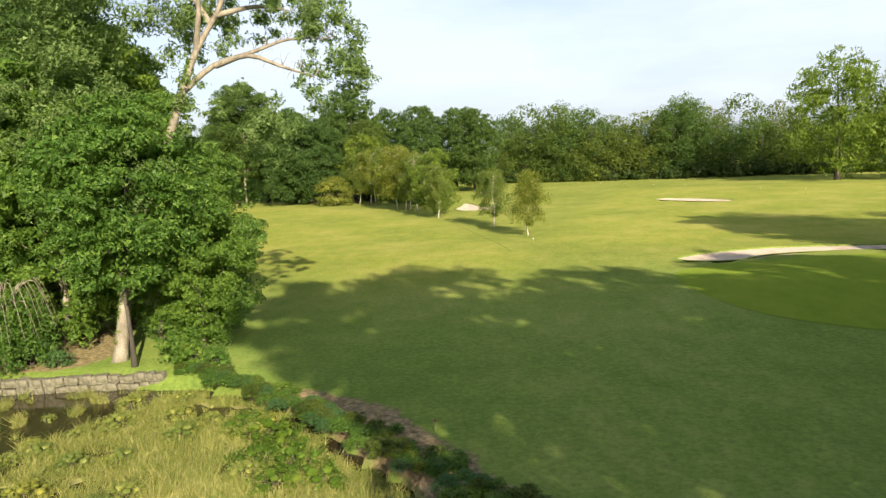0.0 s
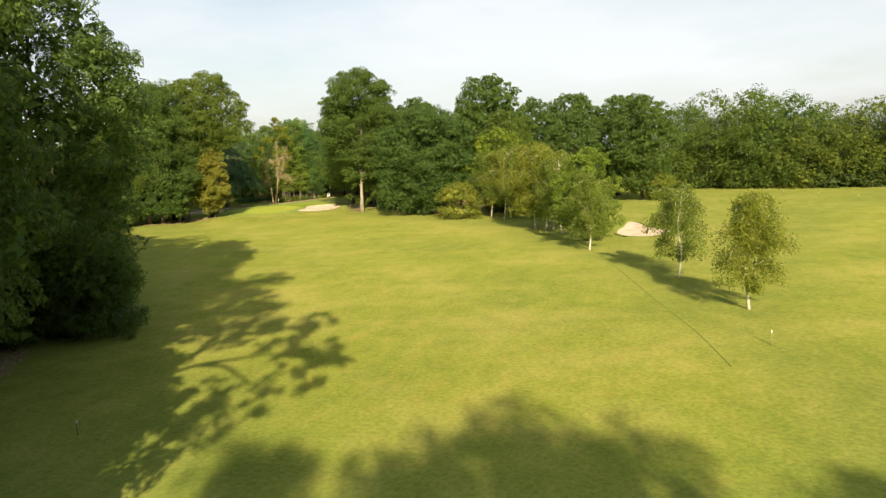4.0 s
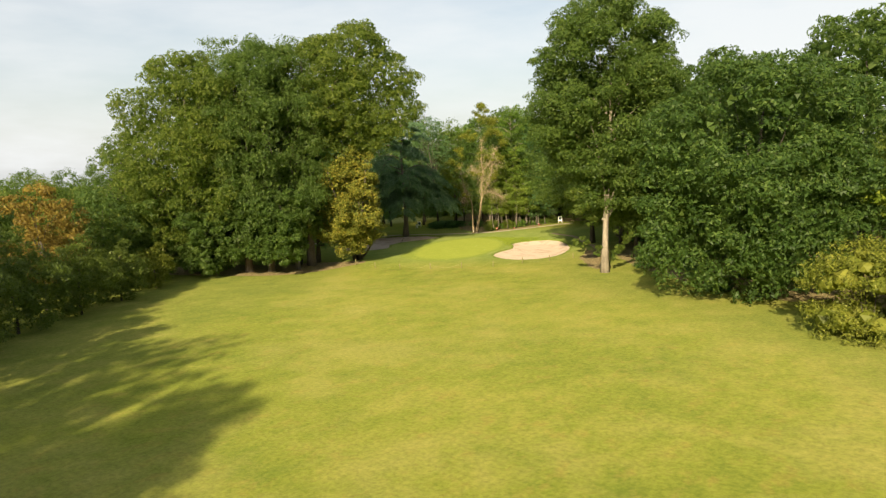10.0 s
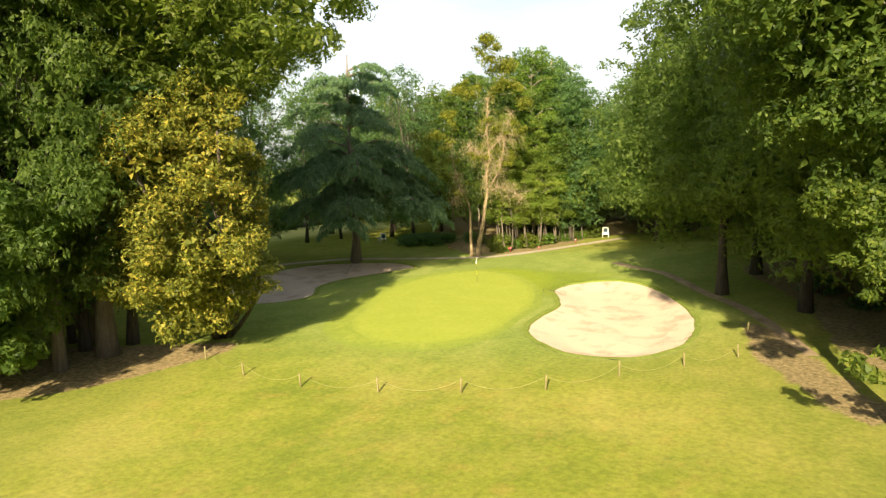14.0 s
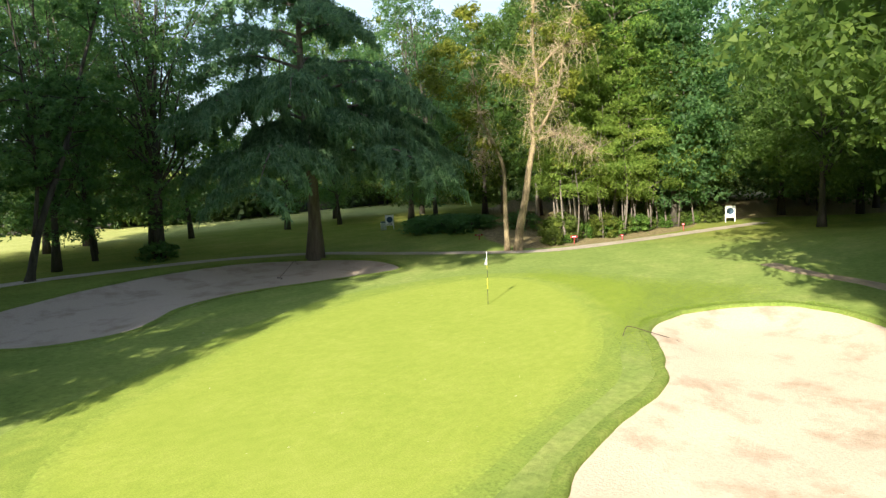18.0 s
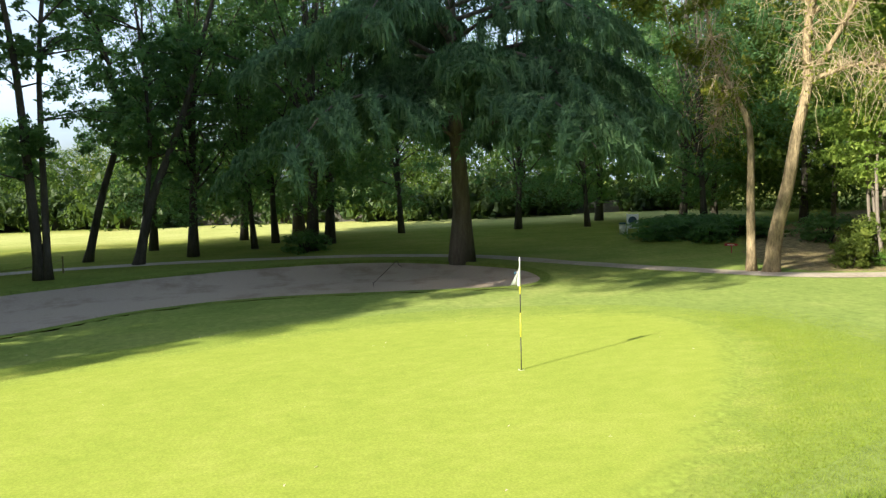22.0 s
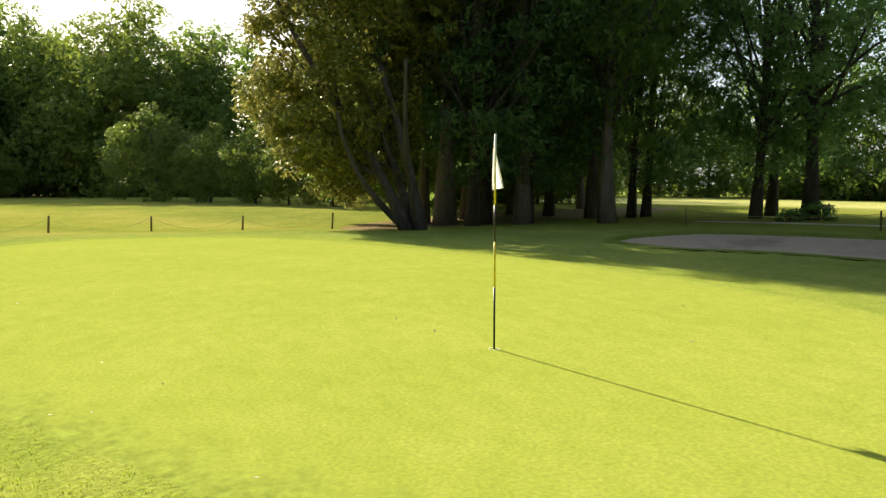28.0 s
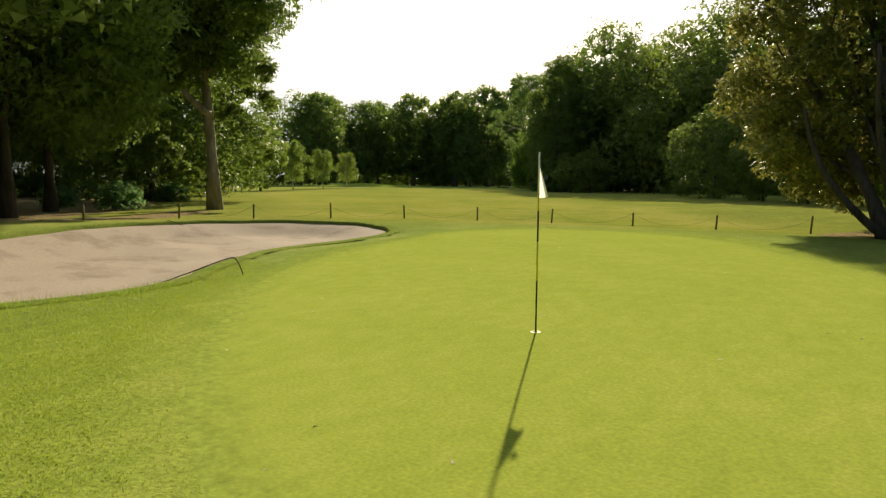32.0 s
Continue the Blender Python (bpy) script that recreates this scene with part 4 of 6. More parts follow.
def shrub_meshes(seed, h, r, n, size, leaf, k=10):
    rng = np.random.default_rng(seed)
    pf = []
    for i in range(k):
        a, q = i * 2.4, r * 0.7 * math.sqrt((i + 0.5) / k)
        s = r * rng.uniform(0.32, 0.5)
        pf.append((math.cos(a) * q, math.sin(a) * q, max(s * 0.5, h * (0.95 - 0.6 * (q / r) ** 2) - s * 0.7), s, s, s * 0.8))
    pf = np.array(pf)
    low = pf[k // 3:].copy()
    low[:, 2] = np.maximum(low[:, 5] * 0.55, low[:, 2] * 0.35)
    low[:, :2] *= 1.06
    pf = np.concatenate([pf, low])
    crown, wood = Soup(), Soup()
    core(crown, rng, pf, 0.45)
    leaves(crown, rng, pf, n, size, fill=0.35, inner=0.4)
    for row in pf[:5]:
        wood.tube([(row[0] * 0.15, row[1] * 0.15, -0.15), (row[0] * 0.6, row[1] * 0.6, row[2] * 0.6), tuple(row[:3])], [0.04, 0.03, 0.012], 5, False)
    return wood.mesh("branchwork", M_BARK), crown.mesh("foliage", leaf, False)


def shrub(meshes, x, y, scale, turn, label, tall=1.0, sink=0.0, group="shrubs"):
    ob = new("shrub")
    ob.matrix_world = Matrix.LocRotScale((x, y, float(height(x, y)) - sink), Euler((0, 0, turn)), (scale, scale, scale * tall))
    for nm, me in zip(("branchwork", "foliage"), meshes):
        part(nm, me, ob)
    return tagged(ob, label, "shrub", group)


rng = np.random.default_rng(5)


def pick(seq):
    return seq[int(rng.integers(0, len(seq)))]


# the oak with the broken limb, its neighbour, and the wood behind them
OAK = tree_meshes(11, 28.5, 7.0, 8.8, 64, 80000, 0.31, M_OAK_LEAF, M_BARK_PALE, 0.37, limbs=14, each=12, clump=0.5, taper=0.22, inner=0.5, dense=False, deep=0.18, foot=0.5, lean=(1.0, 1.6), split=True, crisp=True, fill=0.2)
oak = stand(OAK, 30.2, -21.5, 1.0, 0.4, "tall oak with a pale trunk beside the fairway", "oak_tree", "fairway oaks")
tuft = Soup()
leaves(tuft, np.random.default_rng(6), np.array([(-0.7, -0.5, 2.4, 0.55, 0.55, 0.6), (1.1, 0.3, 2.8, 0.8, 0.8, 0.8), (0.7, 0.3, 1.6, 0.5, 0.5, 0.5), (-2.2, -1.6, 3.4, 0.8, 0.8, 0.6), (1.9, 0.6, 4.0, 1.0, 1.0, 0.9), (-1.2, 0.4, 5.2, 0.9, 0.9, 0.8), (-2.2, -1.2, 6.4, 1.1, 1.1, 0.9), (2.1, 1.0, 7.2, 1.5, 1.5, 1.2), (3.4, 0.4, 8.0, 1.8, 1.8, 1.4), (-2.4, -0.2, 7.8, 1.4, 1.4, 1.1), (-0.6, 2.2, 8.8, 1.7, 1.7, 1.4)]), 7600, 0.27, fill=0.5, inner=0.0, each=7)
part("low_foliage", tuft.mesh("low_foliage", M_OAK_LEAF, False), oak)
limb = Soup()
limb.tube([(-0.1, 0.1, 5.4), (0.5, 0.9, 6.0), (0.8, 1.5, 6.5), (0.9, 1.7, 6.9)], [0.24, 0.2, 0.17, 0.12], 8)
part("broken_limb", limb.mesh("broken_limb", M_BARK_PALE), oak, "pale torn limb stub")
OAK2 = tree_meshes(12, 18.6, 1.6, 9.6, 50, 42000, 0.42, M_OAK_LEAF, M_BARK, 0.42, limbs=12, each=13, clump=0.5, taper=0.2, inner=0.6, dense=False, deep=0.1, split=True, crisp=True, fill=0.2, skirt=3.6)
stand(OAK2, 46.9, -29.4, 1.0, 2.1, "broad dark green oak with branches to the ground", "oak_tree", "fairway oaks")
for x, y, s in ((50.5, 14, 1.14), (70, 6, 0.9), (85, -9, 0.8), (39, -10, 0.86), (59, -14, 0.74), (36, 6, 0.9), (72, -12, 0.7), (80, 8, 0.86), (60, 22, 0.9), (26, 22, 0.85), (42, 28, 0.9)):
    stand(pick(WOOD), x, y, s, rng.uniform(0, 6), "large dark green oak in the wood edge", "oak_tree", "wood edge oaks")
# clump between the fairway and the green
def releaf(meshes, leaf):
    """The same tree with the leaves of another kind."""
    crown = meshes[1].copy()
    crown.materials[0] = leaf
    return (meshes[0], crown) + tuple(meshes[2:])


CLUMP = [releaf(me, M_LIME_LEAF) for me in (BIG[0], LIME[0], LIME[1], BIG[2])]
for i, me in enumerate(CLUMP):
    grey_stem = me[0].copy()
    grey_stem.materials[0] = M_BARK_GREY
    CLUMP[i] = (grey_stem, *me[1:])
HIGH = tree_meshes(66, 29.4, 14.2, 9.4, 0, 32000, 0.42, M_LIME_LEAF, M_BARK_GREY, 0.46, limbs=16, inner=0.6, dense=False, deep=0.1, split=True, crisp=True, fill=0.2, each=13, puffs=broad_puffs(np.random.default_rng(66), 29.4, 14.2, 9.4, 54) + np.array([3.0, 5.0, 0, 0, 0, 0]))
stand(HIGH, -7.0, -27.4, 1.0, 0.0, "tall grey-stemmed lime with a high crown", "lime_tree", "clump by the green")
BOUGHS = []
for seed in (5, 6):
    sk, rg = Soup(), np.random.default_rng(seed)
    pf = [(rg.uniform(-4.2, 4.2), rg.uniform(-2.2, 1.6), rg.uniform(1.5, 8.0), *(rg.uniform(1.2, 1.9) * np.array([1, 1, 0.8]))) for _ in range(26)]
    leaves(sk, rg, pf, 10500, 0.4, fill=0.2, inner=0.5, each=12, deep=0.08, crisp=True)
    wd = Soup()
    for q in pf[:9]:
        wd.tube(curve_pts([(0, 3.0, q[2] + 2.6), (q[0] * 0.5, 1.2, q[2] + 1.6), q[:3]], 3), [0.09, 0.08, 0.07, 0.05, 0.04, 0.03, 0.015], 5, False)
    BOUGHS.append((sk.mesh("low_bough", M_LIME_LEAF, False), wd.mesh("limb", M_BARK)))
for k, x, y, s, tall, turn in ((0, -8.4, -32.8, 0.74, 1.38, 0.5), (3, -15.0, -38.6, 0.9, 1.08, 2.2), (2, -10.4, -34.6, 0.92, 1.12, 4.0), (1, -6.6, -30.2, 0.66, 1.48, 1.0), (2, -22, -43, 0.66, 0.95, 3.0), (1, -14.5, -24.8, 0.8, 1.2, 5.0)):
    lime = stand(CLUMP[k], x, y, s, turn, "tall lime in a dense dark green clump", "lime_tree", "clump by the green", tall)
    if y < -30 and x < -7:
        for nm, me in zip(("low_bough", "limb"), BOUGHS[k % 2]):
            skirt_ob = part(nm, me, lime)
            skirt_ob.matrix_basis = lime.matrix_world.inverted() @ Matrix.LocRotScale((x + 2.8, y - 3.6, float(height(x + 2.8, y - 3.6)) + 0.2 * s), Euler((0, 0, 0.64 + 0.2 * k)), (1.1, 1.1, 1.1))
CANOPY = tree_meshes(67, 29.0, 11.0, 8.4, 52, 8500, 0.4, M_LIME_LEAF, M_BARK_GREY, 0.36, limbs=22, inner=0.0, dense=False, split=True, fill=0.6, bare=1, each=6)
for x, y, turn in ((-10.6, -26.2, 0.0), (-17.2, -31.6, 2.0)):
    stand(CANOPY, x, y, 1.0, turn, "tall lime with a bare stem and dense high crown", "lime_tree", "clump by the green")
YEL = tree_meshes(61, 13.6, 1.6, 4.4, 44, 28000, 0.27, M_YELLOW_LEAF, M_BARK, 0.29, lean=(4.0, -6.0), limbs=12, stems=3, inner=0.45, dense=False, deep=0.09, split=True)
yel = stand(YEL, -4.2, -21.8, 1.06, 0, "yellowing evergreen oak with several leaning stems", "oak_tree")
for pts, r in (([(0.2, 0.1, -0.1), (1.1, 0.2, 0.7), (2.1, 0.3, 1.9), (2.7, 0.3, 3.2), (3.0, 0.3, 4.4)], 0.17), ([(-0.1, 0.3, -0.1), (0.4, 1.0, 1.6), (0.8, 2.0, 3.8), (0.9, 2.6, 6.0)], 0.16)):
    low_stem = Soup()
    stem(low_stem, curve_pts(pts, 4), r, 0.06, 8, 1.5)
    part("leaning_stem", low_stem.mesh("leaning_stem", M_BARK), yel)
for x, y, s, k in ((-7.8, -25.4, 1.0, 1), (-9.1, -27.5, 1.0, 1), (-11.3, -27, 0.9, 0), (-16.1, -35.5, 1.0, 1), (-19.3, -30.8, 1.0, 0), (-20.6, -31.4, 0.9, 1), (-27.2, -28.6, 1.0, 1), (-24, -26, 1.0, 1), (-33.3, -8, 0.85, 1), (-27.8, -5.8, 0.95, 1), (-30.5, -2.4, 0.8, 0), (-31.8, 2.2, 1.1, 1), (-34.4, -0.8, 1.0, 0), (-38.5, -2.5, 0.9, 1), (-37.7, 8.5, 1.0, 0), (-36.0, 17, 0.9, 1), (-34.8, 22.2, 0.9, 0), (-30, 27, 1.0, 1), (-24, 24, 1.0, 0)):
    stand(OPEN[k], x, y, s * (1.12 if y < -20 else 1.0), 1.2 + rng.uniform(-0.5, 0.5), "slender tree with a dark trunk and airy shaded crown", "broadleaf_tree", "trees behind the green")

stand(OPEN[1], -27.4, 0.4, 1.2, 0.6, "broad dark tree with a bush at its foot", "broadleaf_tree", "trees behind the green")
stand(LIME[0], -41.0, 1.6, 0.9, 3.6, "broad dark tree on the neighbouring fairway edge", "broadleaf_tree", "trees behind the green")
stand(LIME[1], -25.2, -23.4, 0.88, 2.0, "broad dark tree beyond the long bunker", "broadleaf_tree", "trees behind the green")


def crooked_tree(seed, stems_at, n, low, spread):
    """Bent dark stems, thin branches and scattered sprays of leaves, with sky between."""
    rg = np.random.default_rng(seed)
    wood, crown = Soup(), Soup()
    tips_at = []
    for pts, r in stems_at:
        ln = curve_pts(pts, 4)
        stem(wood, ln, r, 0.03, 8, 1.4)
        for _ in range(26):
            k = int(rg.uniform(0.28, 1.0) * (len(ln) - 1))
            d = Vector(unit(rg, 1)[0]) * rg.uniform(0.8, spread)
            d.z = abs(d.z) * 0.6 + rg.uniform(-0.5, 0.6)
            mid, end = ln[k] + d * 0.5 + Vector((0, 0, 0.25)), ln[k] + d
            wood.tube([ln[k], mid, end], [0.05, 0.03, 0.01], 5, False)
            if end.z > low:
                tips_at += [mid, end]
    pf = np.array([(q.x, q.y, q.z, *(rg.uniform(0.45, 1.15) * np.array([1, 1, 0.7]))) for q in tips_at])
    leaves(crown, rg, pf, n, 0.3, fill=0.7, inner=0.0, each=4)
    return wood.mesh("trunk", M_BARK), crown.mesh("crown", M_DEEP_LEAF, False)


for x, y, stems_at, n, low in (
        (-20.9, -11.7, [([(0, 0, -0.2), (0.1, -0.1, 4), (0.2, -0.3, 9), (0, -0.9, 14), (0.2, -1.3, 20)], 0.24), ([(0.1, 0.3, -0.2), (0.1, 0.4, 4), (0.2, 0.6, 9), (0.1, 1.2, 14), (0.1, 1.4, 19)], 0.17)], 7600, 3.0),
        (-28.1, -10.9, [([(0, 0, -0.2), (0.3, 0.9, 3.2), (0.2, 1.9, 6.5), (0, 1.8, 9), (0.2, 1.0, 13), (0, 0.6, 18)], 0.22)], 6000, 4.5),
        (-24.9, -8.3, [([(0, 0, -0.2), (0.2, 0.8, 3), (0.3, 2.4, 7), (0.2, 3.6, 11), (0.3, 5.2, 16), (0.3, 5.8, 20)], 0.25), ([(0.1, 0.5, 2.4), (0.2, 0.9, 6), (0.1, 0.7, 11), (0.2, 0.2, 17)], 0.13)], 9000, 3.5)):
    stand(crooked_tree(int(-x * 10), stems_at, n, low, 3.4), x, y, 1.0, 0.0, "crooked dark-stemmed tree with thin scattered foliage", "broadleaf_tree", "trees behind the green")
stand(cedar_meshes(3, 20.5, 8.8, 6.0, 40, 60, 0.46, M_CEDAR_LEAF, ((0.25, 8.2, 7.6, 0.28), (-0.2, 7.4, 7.2, 0.3), (0.62, 8.4, 8.2, 0.26), (-0.95, 5.6, 7.0, 0.25), (-1.5, 5.2, 7.6, 0.2))), -17.8, 5.6, 1.0, 0.3, "large cedar with drooping blue-green tiers beside the bunker", "cedar_tree")
stand(cedar_meshes(4, 12, 4.5, 1.5, 30, 16, 0.6, M_CEDAR_LEAF), -9.0, -73.8, 1.0, 0.9, "smaller grey-green cedar beyond the young trees", "cedar_tree")


def leaning_tree():
    """Two pale crooked stems, bare twigs and a thin high crown."""
    rg = np.random.default_rng(77)
    wood, crown = Soup(), Soup()
    main = curve_pts([(0, 0, -0.2), (0.12, 0.08, 1.4), (0.42, 0.3, 3.2), (0.62, 0.46, 5.0), (0.85, 0.66, 6.6), (0.8, 0.62, 8.4), (1.1, 0.8, 10.4), (0.9, 0.7, 12.5), (1.0, 0.8, 16.0)], 3)
    stem(wood, main, 0.3, 0.05, 9, 1.3)
    second = curve_pts([(-0.55, -0.35, -0.2), (-0.6, -0.4, 2.5), (-0.65, -0.45, 5.2), (-1.1, -0.8, 6.6), (-1.7, -1.3, 8.6), (-2.0, -1.6, 11.5)], 3)
    stem(wood, second, 0.18, 0.03, 8, 1.3)
    arms = [[(1.15, 0.85, 6.8), (1.9, 1.5, 7.1), (2.8, 2.2, 6.9), (3.6, 2.8, 5.9)], [(1.1, 0.85, 7.2), (2.0, 1.4, 9.2), (2.4, 1.7, 11.8), (2.9, 2.1, 14.5)], [(1.1, 0.8, 9.0), (0.2, 0.2, 10.6), (-0.6, -0.4, 11.4)], [(1.2, 0.9, 11.0), (2.2, 1.6, 12.2), (3.4, 2.4, 12.4)], [(-1.4, -1.0, 6.6), (-1.9, -0.6, 6.4), (-2.6, -0.4, 5.4)]]
    ends = []
    for arm in arms:
        ln = curve_pts(arm, 3)
        wood.tube(ln, [0.1 * (1 - 0.8 * i / (len(ln) - 1)) for i in range(len(ln))], 6, False)
        ends += ln[2:]
    ends += main[12:] + second[9:]
    tips, twig = [], Soup()
    for _ in range(1250):
        q = ends[int(rg.integers(0, len(ends)))]
        d = Vector(unit(rg, 1)[0]) * rg.uniform(0.5, 1.7)
        side = Vector(unit(rg, 1)[0]) * 0.22
        end = q + d + Vector((0, 0, -0.45 * d.length))
        twig.tube([q, q + d * 0.4 + side + Vector((0, 0, 0.1)), q + d * 0.8 - side * 0.5, end], [0.016, 0.011, 0.007, 0.003], 3, False)
        tips.append(end)
    tip = np.array([tuple(v) for v in tips])
    tip = np.repeat(tip, 2, 0) + rg.normal(size=(len(tip) * 2, 3)) * np.array([0.25, 0.25, 0.2])
    cards(crown, rg, tip, unit(rg, len(tip)) + np.array([0, 0, 0.3]), 0.17, 0.5)
    pf = [(1.0, 0.8, 18.5, 2.6, 2.6, 2.3), (2.6, 2.0, 16.0, 2.2, 2.2, 1.9), (-0.8, -0.4, 16.2, 2.0, 2.0, 1.8), (0.6, 1.2, 13.0, 1.8, 1.8, 1.4), (3.0, 2.2, 13.0, 1.4, 1.4, 1.1), (-3.2, -2.4, 11.0, 1.9, 1.9, 1.6), (-2.6, -1.4, 13.5, 1.7, 1.7, 1.6), (1.2, 0.4, 21.0, 1.9, 1.9, 1.6), (-2.2, -1.4, 9.0, 1.3, 1.3, 1.2), (-1.4, -0.8, 7.2, 1.0, 1.0, 0.9), (2.2, 1.6, 10.2, 1.2, 1.2, 1.0), (0.2, 0.2, 10.8, 1.2, 1.2, 1.0)]
    leaves(crown, rg, np.array(pf), 12500, 0.28, fill=0.6, inner=0.0, droop=0.3)
    return wood.mesh("trunk", M_BARK_WARM), crown.mesh("crown", M_BIRCH_LEAF, False), [twig.mesh("limb", M_TWIG)]


stand(leaning_tree(), -8.4, 14.0, 1.0, 0.0, "crooked pale-stemmed tree with bare twigs and thin crown", "broadleaf_tree")
for x, y, sc in ((-20.2, 17.8, 1.5), (-18.8, 19.2, 1.6), (-17.6, 20.6, 1.5), (-20.8, 19.8, 1.5), (-19.2, 21.6, 1.4), (-22.0, 20.2, 1.3), (-17.8, 22.6, 1.3)):
    shrub(shrub_meshes(73, 1.6, 1.4, 1300, 0.16, M_DEEP_LEAF), x, y, sc, rng.uniform(0, 6), "low spreading green bush on the mound behind the tee sign", 0.5, group="mound bushes")
# sunlit wood behind the gravel path
LAUREL = shrub_meshes(70, 1.6, 1.3, 900, 0.2, M_ASH_LEAF)
DARK_SHRUB = shrub_meshes(71, 1.6, 1.4, 900, 0.2, M_DEEP_LEAF)
OLIVE_SHRUB = shrub_meshes(75, 2.2, 1.4, 1500, 0.2, M_OLIVE_LEAF)
YELLOW_SHRUB = shrub_meshes(72, 6.4, 3.7, 9000, 0.25, M_GOLD_LEAF, 20)
for i in range(44):
    t = i / 43
    x, y = -6.6 + 3.2 * t - abs(rng.normal()) * 2.0, 18.5 + 17.5 * t
    stand(pick(SAPLING), x - 0.9, y + 0.6, rng.uniform(0.75, 1.15), rng.uniform(0, 6), "slim bright green sapling in the sunlit wood edge", "sapling", "saplings")
for i in range(26):
    t = i / 25
    shrub(pick([LAUREL, OLIVE_SHRUB, OLIVE_SHRUB]), -7.8 + 3.6 * t - abs(rng.normal()) * 1.5, 17.2 + 19 * t, rng.uniform(0.35, 0.95), rng.uniform(0, 6), "leafy undergrowth along the gravel path", group="undergrowth")
for i in range(40):
    x, y = rng.uniform(-32, 8), rng.uniform(24, 62)
    if x < -12 - (y - 17) * 0.75 or (x > -6.5 + (y - 20) * 0.1 and y < 42):
        continue
    stand((LAYERED[0] if y < 36 else MID[0], LAYERED[1], MID[0], MID[2])[i % 4], x, y, rng.uniform(0.95, 1.3), rng.uniform(0, 6), "leafy tree in the wood behind the path", "broadleaf_tree", "wood behind the green")
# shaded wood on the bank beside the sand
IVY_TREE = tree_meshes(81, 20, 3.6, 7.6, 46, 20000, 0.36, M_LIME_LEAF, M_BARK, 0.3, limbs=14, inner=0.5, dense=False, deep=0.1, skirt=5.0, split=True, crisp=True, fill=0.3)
for x, y, s in ((18.4, 2.4, 1.15), (24.0, -1.0, 1.15), (19, 11, 1.2), (29, -9, 1.05), (33.5, -13.5, 0.9), (4.4, 32.5, 0.82)):
    stand(IVY_TREE, x, y, s, rng.uniform(0, 6), "leafy tree over the shaded bank by the sand", "broadleaf_tree", "trees on the bank")
for x, y in ((12, 34), (17, 24), (22, 19), (27, 8), (32, 0), (25, 30), (33, 14), (14, 44), (4, 47), (-35, 34), (-41, 27), (-28, 36), (36, 24), (40, 2), (22, 40), (-1.5, 44)):
    stand(pick([MID[0], MID[2], MID[2]]), x, y, rng.uniform(1.0, 1.25), rng.uniform(0, 6), "dark tree in the shaded wood on the bank", "broadleaf_tree", "wood on the bank")
for x, y in ((30, -5), (34, -10), (37, -16), (40, -22), (36, -4), (44, -20), (27, 2), (33, -17), (50, -26), (24, 6), (43.4, -28.8)):
    shrub(DARK_SHRUB, x, y, rng.uniform(0.7, 1.1), rng.uniform(0, 6), "dark shrub in the shade of the oaks", group="wood shrubs")


def row(pts, step, depth, hs, label, protos, jitter=4.0, group="far woods"):
    """Trees along a line of corner points, several deep."""
    for (ax, ay), (bx, by) in zip(pts, pts[1:]):
        ln = math.hypot(bx - ax, by - ay)
        nx, ny = -(by - ay) / ln, (bx - ax) / ln
        for k in range(max(1, round(ln / step))):
            for d in range(depth):
                t = (k + rng.uniform(0.1, 0.9)) / max(1, round(ln / step))
                o = d * step * 0.9 + rng.uniform(-1, 1) * jitter * 0.5
                h = rng.uniform(*hs)
                stand(pick(protos), ax + (bx - ax) * t + nx * o, ay + (by - ay) * t + ny * o, h / 21, rng.uniform(0, 6), label, "broadleaf_tree", group, rng.uniform(0.8, 1.12))


row([(90, 32), (112, 20), (150, 12)], 8.5, 2, (17, 22), "mixed tree in the long far wood", FAR)
row([(150, 12), (215, -10), (300, -60)], 8.5, 2, (15, 19), "mixed tree in the long far wood", FAR)
row([(-30, -104), (-4, -112)], 7, 1, (20, 26), "tall tree in the row along the fairway", FAR, group="tall row")
row([(2, -112), (29, -127), (41, -143)], 7.5, 2, (25, 33), "tall tree in the row along the fairway", FAR, group="tall row")
row([(-66, 44), (-68, 10), (-73, -46)], 6.5, 1, (9, 14), "low tree beyond the neighbouring fairway", (FAR[0], FAR[2]), group="trees by the hedge")
row([(-74, -46), (-72, -66), (-60, -100), (3, -120)], 6, 1, (14, 20), "tree beyond the neighbouring fairway", FAR, group="trees by the hedge")
row([(44, 58), (10, 66), (-30, 62), (-60, 48)], 8, 1, (19, 25), "tall tree in the wood behind the green", FAR, group="back wood")
row([(-96, 64), (-106, 0), (-112, -60), (-92, -125), (-30, -152)], 10.5, 1, (9, 14), "tree in the far wood", FAR)
row([(84, 60), (150, 42), (300, -30)], 13, 1, (20, 24), "tall tree at the back of the long far wood", FAR)
row([(-210, -190), (-270, -60), (-230, 90)], 20, 1, (16, 21), "tree in the distance", FAR, group="distant trees")
row([(60, -262), (120, -262), (180, -262), (260, -275)], 13, 1, (26, 31), "tall tree closing the fairway", FAR, group="closing trees")
row([(132, -146), (165, -150), (230, -175)], 10, 1, (22, 27), "tree beside the second green", FAR, group="second green trees")
WILLOW = tree_meshes(68, 27, 1.0, 10.5, 40, 9000, 0.7, M_MAPLE_LEAF, M_BARK, 0.5, limbs=12, droop=0.9, dense=False, deep=0.09, fill=0.5, inner=0.2, skirt=6)
for x, y, sc in ((164, -30, 1.05), (178, -38, 1.0)):
    stand(WILLOW, x, y, sc, x, "large yellow-green weeping willow at the far fairway edge", "willow_tree", "willows")
SHADE = tree_meshes(17, 26, 2.0, 9.2, 44, 4600, 1.0, M_OAK_LEAF, M_BARK, 0.45, limbs=8, inner=0.45, dense=False, deep=0.25)
